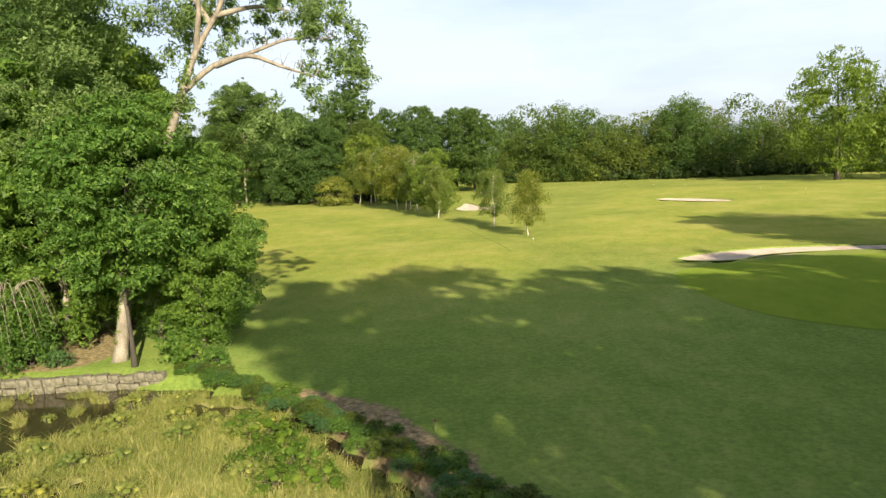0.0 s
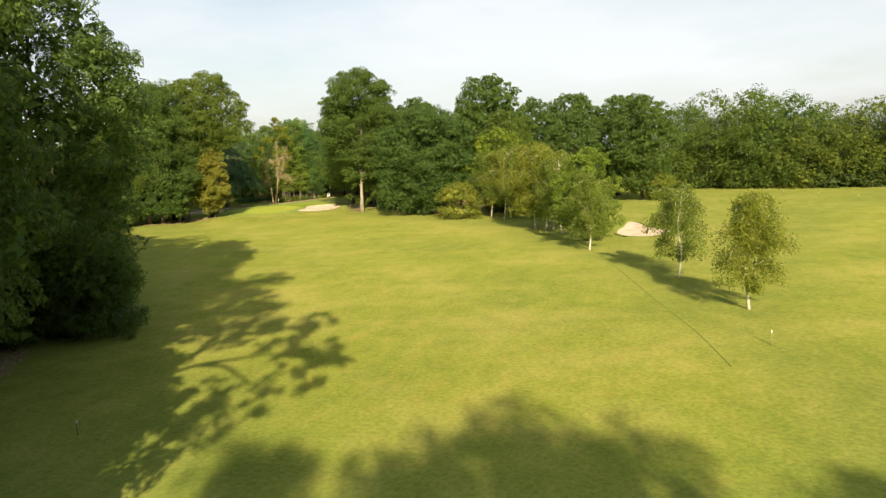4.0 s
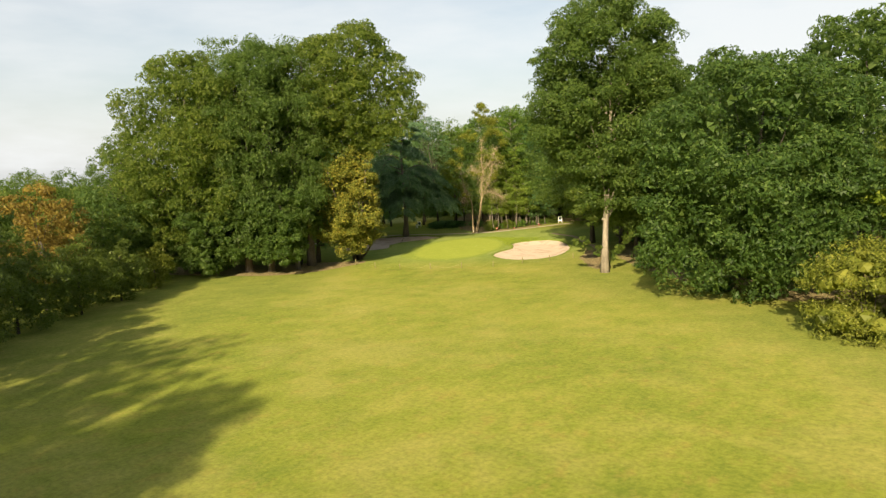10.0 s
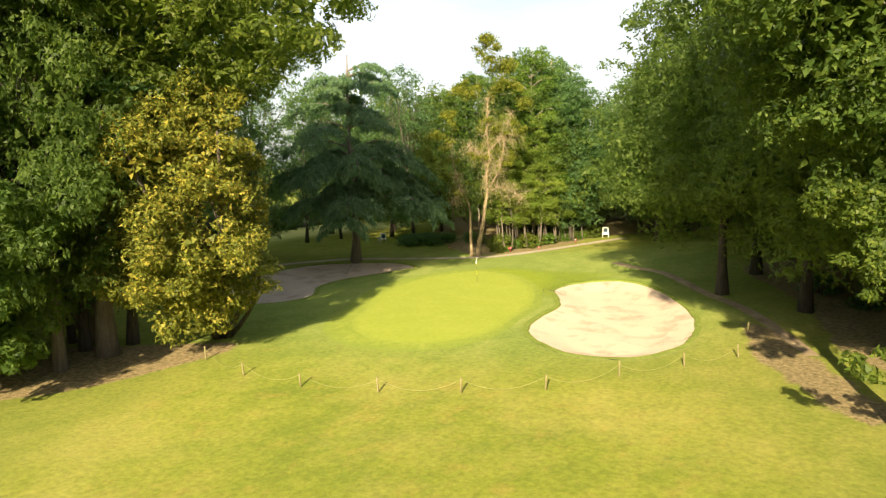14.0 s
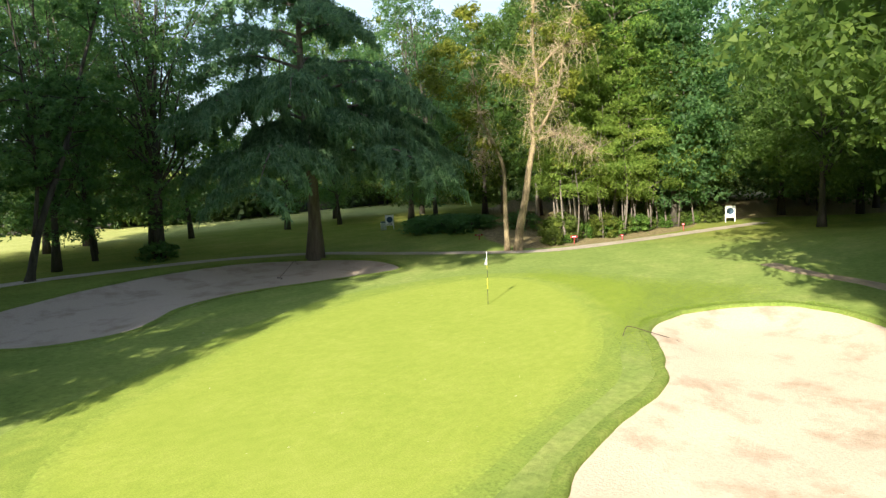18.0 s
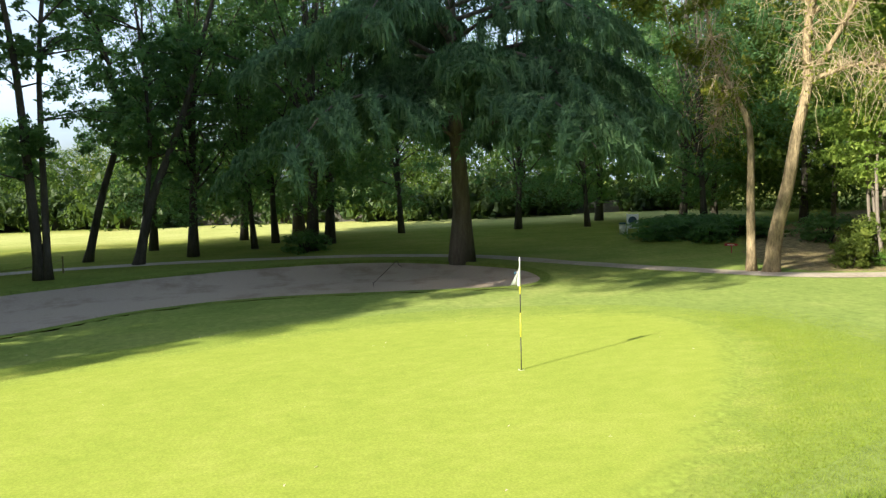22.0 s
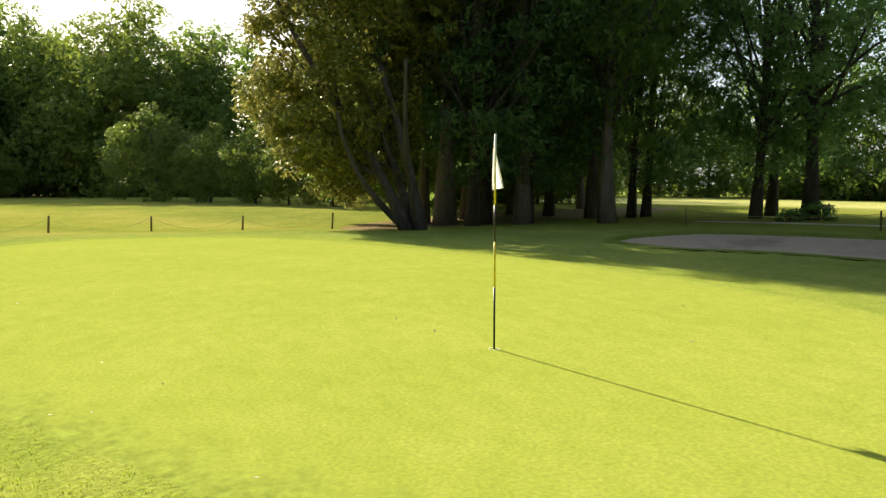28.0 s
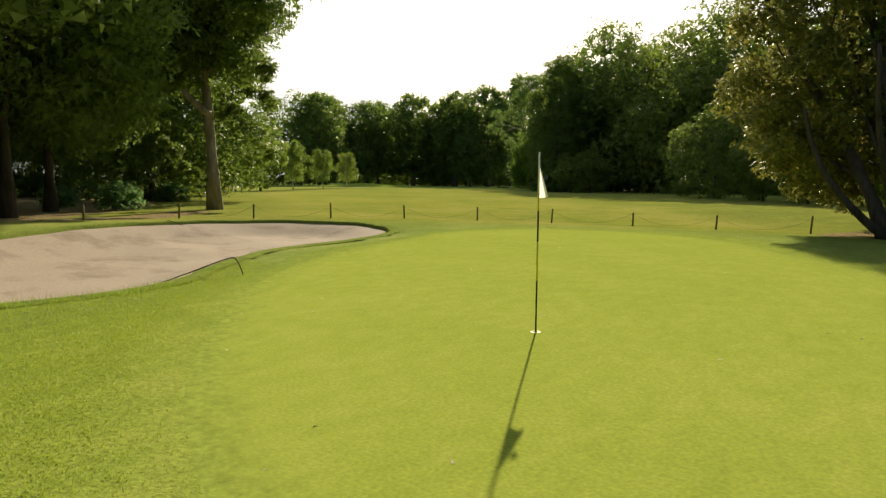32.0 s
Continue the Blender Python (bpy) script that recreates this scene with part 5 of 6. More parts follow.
# tall trees whose shade lies over the fairway
# the last three are added to block skylight over the start
for x, y, s in ((104, -186, 0.72), (101.5, -193, 1.2), (114.5, -194, 1.22), (128, -190, 1.2), (141, -182, 1.1), (134, -150, 1.05), (154, -176, 1.2), (122, -208, 1.2), (150, -200, 1.2)):
    stand(SHADE, x, y, s, rng.uniform(0, 6), "tall oak shading the start of the fairway", "oak_tree", "shading oaks", 1.05 if x < 103 and s > 1 else 1.0)
stand(tree_meshes(69, 34, 22, 5.4, 24, 3600, 0.7, M_OAK_LEAF, M_BARK, 0.5, limbs=10, dense=False, deep=0.2), 96.0, -202.5, 1.0, 0.0, "very tall tree with a high crown beside the pond", "broadleaf_tree", "shading oaks")
# row added to hold skylight off the shaded start
row([(104, -222), (160, -215)], 8, 1, (26, 30), "added tall tree blocking skylight beside the start", FAR, group="closing trees")


def ash_meshes():
    """A pale leaning stem with a wide reaching arm and hanging sprays."""
    rg = np.random.default_rng(91)
    wood, crown, ivy = Soup(), Soup(), Soup()
    main = curve_pts([(0, 0, -0.3), (0.35, 0.2, 2.0), (0.8, 0.5, 4.6), (2.2, 0.9, 8.5), (4.2, 1.2, 13.5), (5.0, 1.3, 15.4), (6.6, 1.4, 18.0), (7.4, 1.5, 22.0)], 3)
    stem(wood, main, 0.38, 0.08, 10, 1.3)
    arms = [[(4.2, 1.2, 13.4), (5.8, 1.3, 14.6), (7.9, 1.4, 15.2), (9.6, 1.5, 15.7), (11.6, 1.2, 15.6)], [(5.9, 1.3, 14.6), (7.8, 0.6, 14.9), (9.6, 0.0, 14.2), (11.2, -0.3, 13.6)], [(5.0, 1.3, 15.4), (5.6, 0.6, 18.0), (5.4, 0.0, 21.0)], [(6.6, 1.4, 18.0), (7.0, 1.6, 19.5), (6.8, 1.8, 21.5)], [(5.8, 1.4, 16.6), (4.4, 1.8, 19.0), (3.0, 2.0, 21.5)], [(6.0, 1.3, 17.0), (7.8, 2.6, 17.6), (9.4, 3.2, 17.4)]]
    ends = []
    for arm in arms:
        ln = curve_pts(arm, 3)
        wood.tube(ln, [0.17 * (1 - 0.82 * i / (len(ln) - 1)) for i in range(len(ln))], 7, False)
        ends += ln[len(ln) // 2:]
    for _ in range(110):
        q = ends[int(rg.integers(0, len(ends)))]
        d = Vector(unit(rg, 1)[0]) * rg.uniform(0.4, 1.1)
        d.z += 0.2
        wood.tube([q, q + d * 0.5 + Vector((0, 0, 0.12)), q + d - Vector((0, 0, 0.15))], [0.018, 0.01, 0.004], 4, False)
    pf = [(11.8, 1.0, 15.4, 1.5, 1.5, 1.6), (12.6, 0.8, 14.0, 1.0, 1.0, 1.3), (10.6, -0.4, 13.2, 1.2, 1.2, 1.2), (10.0, 1.4, 16.6, 1.5, 1.5, 1.2), (7.4, 0.8, 12.2, 1.5, 1.5, 1.5), (8.4, 1.6, 10.6, 1.3, 1.3, 1.3), (5.4, 0.0, 21.6, 2.2, 2.2, 1.8), (0.6, -0.4, 16.0, 2.2, 2.2, 1.9), (2.2, 0.6, 19.0, 2.2, 2.2, 1.9), (9.4, 3.4, 17.2, 1.6, 1.6, 1.4), (-1.0, 0.4, 18.6, 2.4, 2.4, 2.2), (2.6, 1.4, 23.0, 2.5, 2.5, 2.0), (1.8, -1.0, 8.4, 2.0, 1.6, 1.9), (3.2, -0.8, 10.8, 1.8, 1.5, 1.6), (0.4, -0.9, 6.9, 1.8, 1.5, 1.5), (-1.2, -0.6, 9.0, 2.0, 1.6, 2.0), (0.6, -0.5, 11.6, 2.2, 1.8, 2.0)]
    pf += [(4.4, 1.6, 25.0, 2.6, 2.6, 2.0), (0.2, 1.4, 21.6, 2.6, 2.6, 2.2), (3.6, 3.0, 16.8, 2.2, 2.2, 2.0)]
    for _ in range(34):
        a, q = rg.uniform(0, 6.28), math.sqrt(rg.uniform(0.02, 1)) * 5.8
        x, y, z = 1.6 + math.cos(a) * q, 1.4 + math.sin(a) * q * 0.8, rg.uniform(17.5, 26.5)
        if z < 20.5 and x > 5 and y < 2.5:
            continue
        r = rg.uniform(1.5, 2.3)
        pf.append((x, y, z, r, r, r * 0.85))
    for _ in range(40):
        x, y, z = rg.uniform(5, 12.4), rg.uniform(-1.5, 5.5), rg.uniform(10.5, 20)
        if (5.6 < x < 9.0 and 12.2 < z < 16.4) or z < 12.5 and x > 9.5 or z < 10 + 0.3 * (x - 5):
            continue
        r = rg.uniform(1.0, 1.6)
        pf.append((x, y, z, r, r, r * 0.85))
    for _ in range(12):
        r = rg.uniform(1.3, 2.0)
        pf.append((rg.uniform(-4.5, 1.8), rg.uniform(-1.0, 4.0), rg.uniform(11, 18), r, r, r * 0.9))
    leaves(crown, rg, np.array(pf), 66000, 0.25, fill=0.55, inner=0.0, droop=0.5)
    k = 900
    tt = rg.uniform(0.04, 0.62, k) ** 0.8
    f = tt * (len(main) - 1)
    base = np.array([tuple(main[int(a)].lerp(main[min(int(a) + 1, len(main) - 1)], a - int(a))) for a in f])
    d = unit(rg, k)
    d[:, 2] *= 0.2
    d[:, 0] = -np.abs(d[:, 0])
    cards(ivy, rg, base + d * (0.44 - 0.2 * tt[:, None]), d + unit(rg, k) * 0.4, 0.2)
    return wood.mesh("trunk", M_BARK_PALE), crown.mesh("crown", M_POPLAR_LEAF, False), ivy.mesh("ivy", M_IVY, False)


stand(ash_meshes(), 66.3, -154.3, 1.0, 0.0, "leaning poplar with a pale ivied trunk beside the pond", "poplar_tree")
POND_TREE = [tree_meshes(93 + i, 14.5, 0.6, 4.6, 36, 23000, 0.28, M_ASH_LEAF, M_BARK_PALE, 0.2, limbs=8, inner=0.55, dense=False, deep=0.09, crisp=True, fill=0.22) for i in range(2)]
for i, (x, y, s, tall) in enumerate(((61.5, -150.5, 1.1, 1.0), (66.8, -150.2, 0.98, 1.0), (69.9, -152.2, 0.62, 1.05), (57, -152, 1.2, 1.1), (69.6, -148.5, 0.7, 1.1), (63, -145.5, 1.15, 1.1), (53, -156, 1.2, 1.2))):
    stand(POND_TREE[i % 2], x, y, s, rng.uniform(0, 6), "dense light green maple above the pond wall", "maple_tree", "pond trees", tall)
FRONT_MAPLE = tree_meshes(97, 13.0, 4.4, 3.9, 40, 18000, 0.26, M_ASH_LEAF, M_BARK, 0.12, limbs=12, inner=0.5, dense=False, deep=0.1, crisp=True, fill=0.22)
stand(FRONT_MAPLE, 67.7, -155.5, 1.0, 0.6, "bright green maple before the poplar trunk", "maple_tree", "pond trees")
for x, y, s in ((56, -143, 0.9), (51.5, -133, 0.74), (44, -131, 0.9)):
    stand(pick(BIG), x, y, s, rng.uniform(0, 6), "dark green tree at the fairway edge", "broadleaf_tree", "fairway edge trees", 1.3 if s < 0.8 else 1.0)
EDGE_TREE = tree_meshes(98, 26, 0.4, 6.0, 84, 42000, 0.32, M_OAK_LEAF, M_BARK, 0.3, limbs=10, inner=0.55, dense=False, deep=0.14, crisp=True, fill=0.2, taper=0.12, skirt=4.0)
stand(EDGE_TREE, 48.0, -118.6, 1.0, 4.0, "dark dense tree with branches down to the fairway", "broadleaf_tree", "fairway edge trees")
# young trees
for x, y, h in ((41.4, -108.7, 6.6), (12.6, -79.8, 10.6), (6.4, -72.6, 8.0), (1.8, -66.6, 7.8), (-1.1, -60.2, 6.6), (-4.5, -54.6, 5.6), (-8.5, -48.4, 4.6), (37.4, -107.3, 7.4), (17.9, -87.1, 2.6)):
    stand(SMALL[0], x, y, h / 7.5, rng.uniform(0, 6), "young dark green tree beside the fairway", "young_tree", "young trees")
BRONZE = tree_meshes(63, 8.5, 2.0, 3.2, 16, 3800, 0.3, M_BROWN_LEAF, M_BARK, 0.12, limbs=8, dense=False)
for x, y, s in ((-6.5, -60.5, 1.35), (-12, -57, 0.9)):
    stand(BRONZE, x, y, s, rng.uniform(0, 6), "young tree with bronze-yellow leaves", "young_tree", "bronze trees")
for i in range(16):
    t = i / 15
    stand(pick([SMALL[1], FAR[1], FAR[0]]), -12 - 16 * t + rng.uniform(-2, 2), -52 - 8 * math.sin(t * 3) + rng.uniform(-3, 3), rng.uniform(0.4, 0.6), rng.uniform(0, 6), "green tree between the two fairways", "broadleaf_tree", "trees between fairways")
BIRCH = [birch_meshes(1, 7.2, 2.6), birch_meshes(2, 8.0, 2.8)]
for x, y, h, k in ((90.6, -108.6, 7.2, 0), (87.2, -97.4, 7.3, 0), (79.2, -80.6, 8.4, 1), (72.4, -61.8, 11.6, 1), (70.4, -59.4, 12.0, 1), (70.2, -57.5, 11.2, 1), (73.2, -59.8, 11.0, 1), (60.7, -40.3, 10.5, 0), (64.1, -42.5, 11.3, 0), (63.4, -42.9, 10.8, 0), (74.5, -65, 10.0, 1)):
    stand(BIRCH[k], x, y, h / (7.2, 8.0)[k], rng.uniform(0, 6), "silver birch with hanging twigs on the fairway", "birch_tree", "birches")
MAPLE = tree_meshes(64, 8.8, 0.8, 3.4, 22, 6500, 0.3, M_MAPLE_LEAF, M_BARK, 0.13, limbs=9, dense=False)
stand(MAPLE, 78.4, -72.4, 1.22, 1, "round bright green maple among the birches", "maple_tree")
stand(MAPLE, 61, -31, 1.7, 2, "yellow-green tree behind the birches", "maple_tree")
EDGE_SHRUB = shrub_meshes(74, 6.4, 3.4, 6000, 0.3, M_OAK_LEAF, 20)
for x, y, sc in ((50.2, -118.2, 0.9), (46.6, -113.6, 0.75), (46.0, -119.0, 1.1)):
    shrub(EDGE_SHRUB, x, y, sc, x, "large dark green bush at the fairway edge", group="fairway edge bushes")
for x, y, sc in ((60.5, -27.5, 1.0), (66, -33, 1.05), (70.5, -41, 1.0), (74.5, -48.5, 0.9), (65, -24, 1.1), (72, -31, 1.1), (78, -57, 0.7)):
    shrub(EDGE_SHRUB, x, y, sc, x, "dense dark bush behind the birches", group="birch undergrowth")
shrub(YELLOW_SHRUB, 55.6, -41.5, 1.0, 0.4, "large yellow-green shrub at the wood edge")
shrub(YELLOW_SHRUB, 88.5, -10, 0.9, 2.4, "large yellow-green shrub at the wood edge")
for x, y, s in ((-26.6, 0.0, 1.0), (-24.6, -22.4, 0.75), (43, -28, 0.75), (-22.6, -21.9, 0.5), (-15, 24, 1.2), (-19, 20.5, 0.9), (-17, 18.5, 0.8)):
    shrub(DARK_SHRUB, x, y, s, rng.uniform(0, 6), "low dark shrub at the foot of the trees", 0.8)


# ---- pond ----
def stuff_cards(name, pts, nrm, size, mat, label, category, droop=0.0, slim=(0.38, 0.62), seed=3):
    s = Soup()
    cards(s, np.random.default_rng(seed), pts, nrm, size, droop, slim)
    return tagged(new(name, s.mesh(name, mat, False)), label, category, kind="stuff")


M_WATER, wn_, wl_, wb_ = material("dark_pond_water")
wb_.inputs["Base Color"].default_value = (0.035, 0.028, 0.014, 1)
wb_.inputs["Roughness"].default_value = 0.08
ripple = noise_node(wn_, wl_, 3.0, 3, coord="World")
bump(wn_, wl_, wb_, ripple.outputs["Fac"], 0.15, 0.02)
water = new("water", patch("water", POND + (POND.mean(0) - POND) * -0.004, lambda x, y: np.full(np.shape(x), -0.62), M_WATER, 8))
tagged(water, "dark still pond water among reeds", "water", kind="structure")
M_BED = rough_mat("reed_mat", (0.14, 0.12, 0.045), (0.36, 0.35, 0.12), 0.35, None, 0.9, 0.8, 0.1, 3.0, "World")
def bed_height(x, y):
    return np.array([-0.615 + 0.22 * noise.noise((a * 0.42, b * 0.42, 2)) + 0.1 * noise.noise((a * 1.7, b * 1.7, 5)) for a, b in zip(np.ravel(x), np.ravel(y))]).reshape(np.shape(x))


BED = ring_curve([(71.5, -158.4), (76.2, -161.0), (79.2, -164.4), (82.0, -168.0), (85.0, -172), (87.5, -178), (88, -190), (80, -203), (58, -203), (58, -176), (63, -169.5), (65.5, -166.2), (69.3, -163), (70.2, -160.4)])
bed = new("reed_bed", patch("reed_bed", BED, bed_height, M_BED, 34))
tagged(bed, "matted yellow reeds filling the pond", "reeds", kind="stuff")


def reeds(n, seed, tall):
    """Fine arching blades, thick in the bed, thin over the pools."""
    r = np.random.default_rng(seed)
    x, y = r.uniform(62, 88, n), r.uniform(-180, -157.6, n)
    d = signed_distance(POND, x, y)
    bd = signed_distance(BED, x, y)
    clump = np.array([noise.noise((a * 0.42, b * 0.42, 2)) for a, b in zip(x, y)])
    tuft = np.array([noise.noise((a * 1.3, b * 1.3, seed)) for a, b in zip(x, y)])
    keep = (d < -0.3) & (((bd < 0.3) & (clump + 0.4 * tuft > -0.2)) | (tuft + 0.5 * clump > 0.34))
    x, y, tuft = x[keep], y[keep], tuft[keep]
    m = len(x)
    h = tall * r.uniform(0.4, 1.2, m) * (1 + 0.7 * tuft)
    lean = r.normal(size=(m, 2)) * 0.55 * h[:, None] + np.array([0.05, 0.02])
    w = 0.008 + 0.01 * r.uniform(size=m)
    a = r.uniform(0, 6.28, m)
    sx, sy = np.cos(a) * w, np.sin(a) * w
    z0 = np.full(m, -0.62)
    s = Soup()
    s.tris(np.stack([np.stack([x - sx, y - sy, z0], -1), np.stack([x + sx, y + sy, z0], -1), np.stack([x + lean[:, 0], y + lean[:, 1], z0 + h], -1)], 1))
    return s


tagged(new("reeds", reeds(260000, 3, 0.34).mesh("reeds", M_REED, False)), "fine yellow-green reed blades matted over the pond", "reeds", kind="stuff")
M_STONE = rough_mat("mossy_grey_stone", (0.06, 0.064, 0.03), (0.27, 0.245, 0.19), 2.2, None, 0.9, 0.8, 0.04)
wall_ob = new("stone_wall")
tagged(wall_ob, "low wall of rough grey stones along the pond", "wall", kind="structure")
rs = random.Random(4)
stone_meshes = []
for i in range(5):
    bm = bmesh.new()
    bmesh.ops.create_cube(bm, size=1)
    bmesh.ops.bevel(bm, geom=bm.edges[:], offset=0.12, segments=1, affect="EDGES")
    for v in bm.verts:
        v.co += Vector((rs.uniform(-0.06, 0.06), rs.uniform(-0.06, 0.06), rs.uniform(-0.06, 0.06)))
    me = bpy.data.meshes.new("stone")
    bm.to_mesh(me)
    bm.free()
    me.materials.append(M_STONE)
    stone_meshes.append(me)
for course in range(2):
    x = 50.0 + 0.2 * course
    while x < 69.6:
        ln = rs.uniform(0.4, 0.75)
        ob = part("stone", stone_meshes[rs.randrange(5)], wall_ob)
        y = -157.15 + 0.35 * smoothstep(60, 69.5, x) + rs.uniform(-0.05, 0.05)
        ob.matrix_world = Matrix.LocRotScale((x + ln / 2, y, -0.5 + course * 0.4 + rs.uniform(-0.06, 0.06)), Euler((rs.uniform(-0.08, 0.08), rs.uniform(-0.08, 0.08), rs.uniform(-0.15, 0.15))), (ln * rs.uniform(0.9, 1.02), rs.uniform(0.4, 0.6), rs.uniform(0.34, 0.46)))
        x += ln
for i in range(130):
    t = i / 129
    x, y = 70.5 + 15.5 * t, -156.3 - 2.0 * t - 12.5 * t ** 1.25
    shrub(pick([OLIVE_SHRUB, LAUREL, LAUREL, DARK_SHRUB]), x + rng.uniform(-0.7, 0.7), y + rng.uniform(-0.5, 0.6), rng.uniform(0.18, 0.4), rng.uniform(0, 6), "low scrub along the pond bank", 0.7, group="bank scrub")
for x, y, s in ((69.6, -154.6, 0.95), (70.6, -155.4, 0.7), (71.8, -155.6, 0.6), (62.0, -154.8, 0.9), (60.2, -155.2, 1.3), (58.5, -155.4, 1.5), (63.6, -155.0, 0.5)):
    shrub(LAUREL if x > 65 else DARK_SHRUB, x, y, s, rng.uniform(0, 6), "rounded green bush on the pond bank", 1.15, group="bank bushes")


wp = np.random.default_rng(46)
WATER_PLANT = shrub_meshes(76, 0.9, 0.7, 760, 0.075, M_WATER_PLANT, 9)
for i in range(60):
    x, y = wp.uniform(63, 77), wp.uniform(-171, -159)
    if signed_distance(POND, np.array([x]), np.array([y]))[0] > -0.8:
        continue
    shrub(WATER_PLANT, x, y, wp.uniform(0.5, 1.25), wp.uniform(0, 6), "yellow-green leafy water plant in the pond", 0.8, sink=0.65 + float(height(x, y)), group="water plants")
# green plants stand in for the tree shade over this part of the reeds
SHADE_PLANT = shrub_meshes(77, 0.9, 0.9, 520, 0.1, M_IVY, 7)
for x, y, sc in ((75.6, -162.6, 1.2), (76.6, -163.6, 1.4), (77.6, -164.6, 1.3), (78.4, -166.0, 1.3), (77.0, -165.6, 1.1), (79.4, -167.4, 1.2), (78.0, -167.4, 1.0)):
    shrub(SHADE_PLANT, x, y, sc, x, "green bushy plant standing in for tree shade on the reeds", 0.8, sink=0.65 + float(height(x, y)), group="water plants")


def weeping_bush(x, y, h, r):
    """Arching pale twigs with a curtain of hanging leaves."""
    g = np.random.default_rng(44)
    ob, wood, crown = new("weeping_bush"), Soup(), Soup()
    for k in range(46):
        a = g.uniform(0, 6.28)
        d = Vector((math.cos(a), math.sin(a), 0)) * r * g.uniform(0.5, 1.0)
        top = h * g.uniform(0.75, 1.0)
        ln = curve_pts([(0, 0, -0.1), d * 0.3 + Vector((0, 0, top * 0.8)), d * 0.75 + Vector((0, 0, top)), d * 1.05 + Vector((0, 0, top * 0.45))], 4)
        wood.tube(ln, [0.03 * (1 - 0.8 * i / (len(ln) - 1)) for i in range(len(ln))], 5, False)
        m = 190
        f = g.uniform(0.3, 1, m) * (len(ln) - 1)
        q = np.array([tuple(ln[int(i)]) for i in f]) + g.normal(size=(m, 3)) * 0.18
        q[:, 2] = np.maximum(0.05, q[:, 2] - g.uniform(0, 1, m) ** 0.7 * q[:, 2] * 0.9 * (f / (len(ln) - 1)))
        cards(crown, g, q, unit(g, m), 0.2, 0.9)
    part("branchwork", wood.mesh("branchwork", M_BARK_PALE), ob)
    part("foliage", crown.mesh("foliage", M_ASH_LEAF, False), ob)
    ob.location = (x, y, float(height(x, y)))
    return tagged(ob, "weeping bush with pale arching twigs above the pond wall", "shrub")


weeping_bush(61.2, -155.6, 4.6, 2.6)


# ---- path, flag, ropes, rakes and signs ----
def ribbon(name, pts, width, up, mat):
    ln = curve_pts([(x, y, 0) for x, y in pts], 6)
    s, v, faces = Soup(), [], []
    for i, p in enumerate(ln):
        d = (ln[min(i + 1, len(ln) - 1)] - ln[max(i - 1, 0)]).normalized()
        w = width * (1 + 0.18 * noise.noise((p.x * 0.7, p.y * 0.7, 1)))
        for k in (-0.5, -0.2, 0.2, 0.5):
            q = p + Vector((-d.y, d.x, 0)) * w * k
            v.append((q.x, q.y, float(height(q.x, q.y)) + up + (0.0 if abs(k) > 0.3 else 0.02)))
    for i in range(len(ln) - 1):
        for k in range(3):
            faces.append((i * 4 + k, i * 4 + k + 1, i * 4 + k + 5, i * 4 + k + 4))
    s.add(v, faces)
    return s.mesh(name, mat)


path_ob = new("path", ribbon("path", [(-19, -24), (-23.5, -16), (-24.9, -9.5), (-24.2, -3), (-22.6, 2.6), (-19.4, 7.0), (-15.2, 9.2), (-11, 11.6), (-7.0, 14.6), (-4.9, 19.6), (-3.2, 25.6), (-1.8, 31.4), (-0.6, 36)], 1.25, 0.014, M_PATH))
tagged(path_ob, "narrow pale gravel path behind the green", "path", kind="structure")
M_TRACK = rough_mat("trodden_earth", (0.2, 0.15, 0.095), (0.4, 0.31, 0.2), 0.8, None, 0.95, 0.6, 0.03, 7.0, "World")
drain = new("drain_line", ribbon("drain_line", [(80.6, -84.5), (81.7, -89.7), (84.7, -103.8), (86.3, -110.8), (87.3, -115.4), (88.2, -121.0)], 0.07, 0.011, M_TURF))
tagged(drain, "thin dark drain line cut across the fairway turf", "drain line", kind="structure")
track = new("path", ribbon("path", [(6.5, 13.6), (8.8, 11.6), (12.6, 9.0), (17.1, 2.9), (21.4, -3.4), (24.0, -7.8), (25.6, -11.0)], 0.8, 0.012, M_TRACK))
tagged(track, "trodden earth track along the shaded bank", "path", kind="structure")
M_FLAG, fn_, fl_, fb_ = material("white_flag_cloth")
weave = noise_node(fn_, fl_, 60, 3)
tone = ramp_node(fn_, [(0.3, (0.78, 0.78, 0.8)), (0.7, (0.88, 0.88, 0.9))])
fl_.new(weave.outputs["Fac"], tone.inputs["Fac"])
fl_.new(tone.outputs["Color"], fb_.inputs["Base Color"])
fb_.inputs["Roughness"].default_value = 0.8
thin = fn_.new("ShaderNodeBsdfTranslucent")
thin.inputs["Color"].default_value = (0.85, 0.85, 0.87, 1)
both = fn_.new("ShaderNodeMixShader")
both.inputs["Fac"].default_value = 0.55
fl_.new(fb_.outputs["BSDF"], both.inputs[1])
fl_.new(thin.outputs["BSDF"], both.inputs[2])
fl_.new(both.outputs["Shader"], fn_["Material Output"].inputs["Surface"])
M_YELLOW = plain_mat("yellow_paint", (0.75, 0.62, 0.04), 0.4)
M_BLACK = plain_mat("black_paint", (0.02, 0.02, 0.02), 0.4)
M_WHITE = plain_mat("white_plastic", (0.8, 0.8, 0.78), 0.45)
M_RED = plain_mat("red_paint", (0.34, 0.025, 0.035), 0.55)
M_BLUE = plain_mat("dark_blue_print", (0.03, 0.07, 0.12), 0.5)
M_WOODPOST = rough_mat("weathered_post_wood", (0.15, 0.13, 0.06), (0.28, 0.25, 0.12), 6, (3, 3, 0.6), 0.85, 0.5, 0.01)
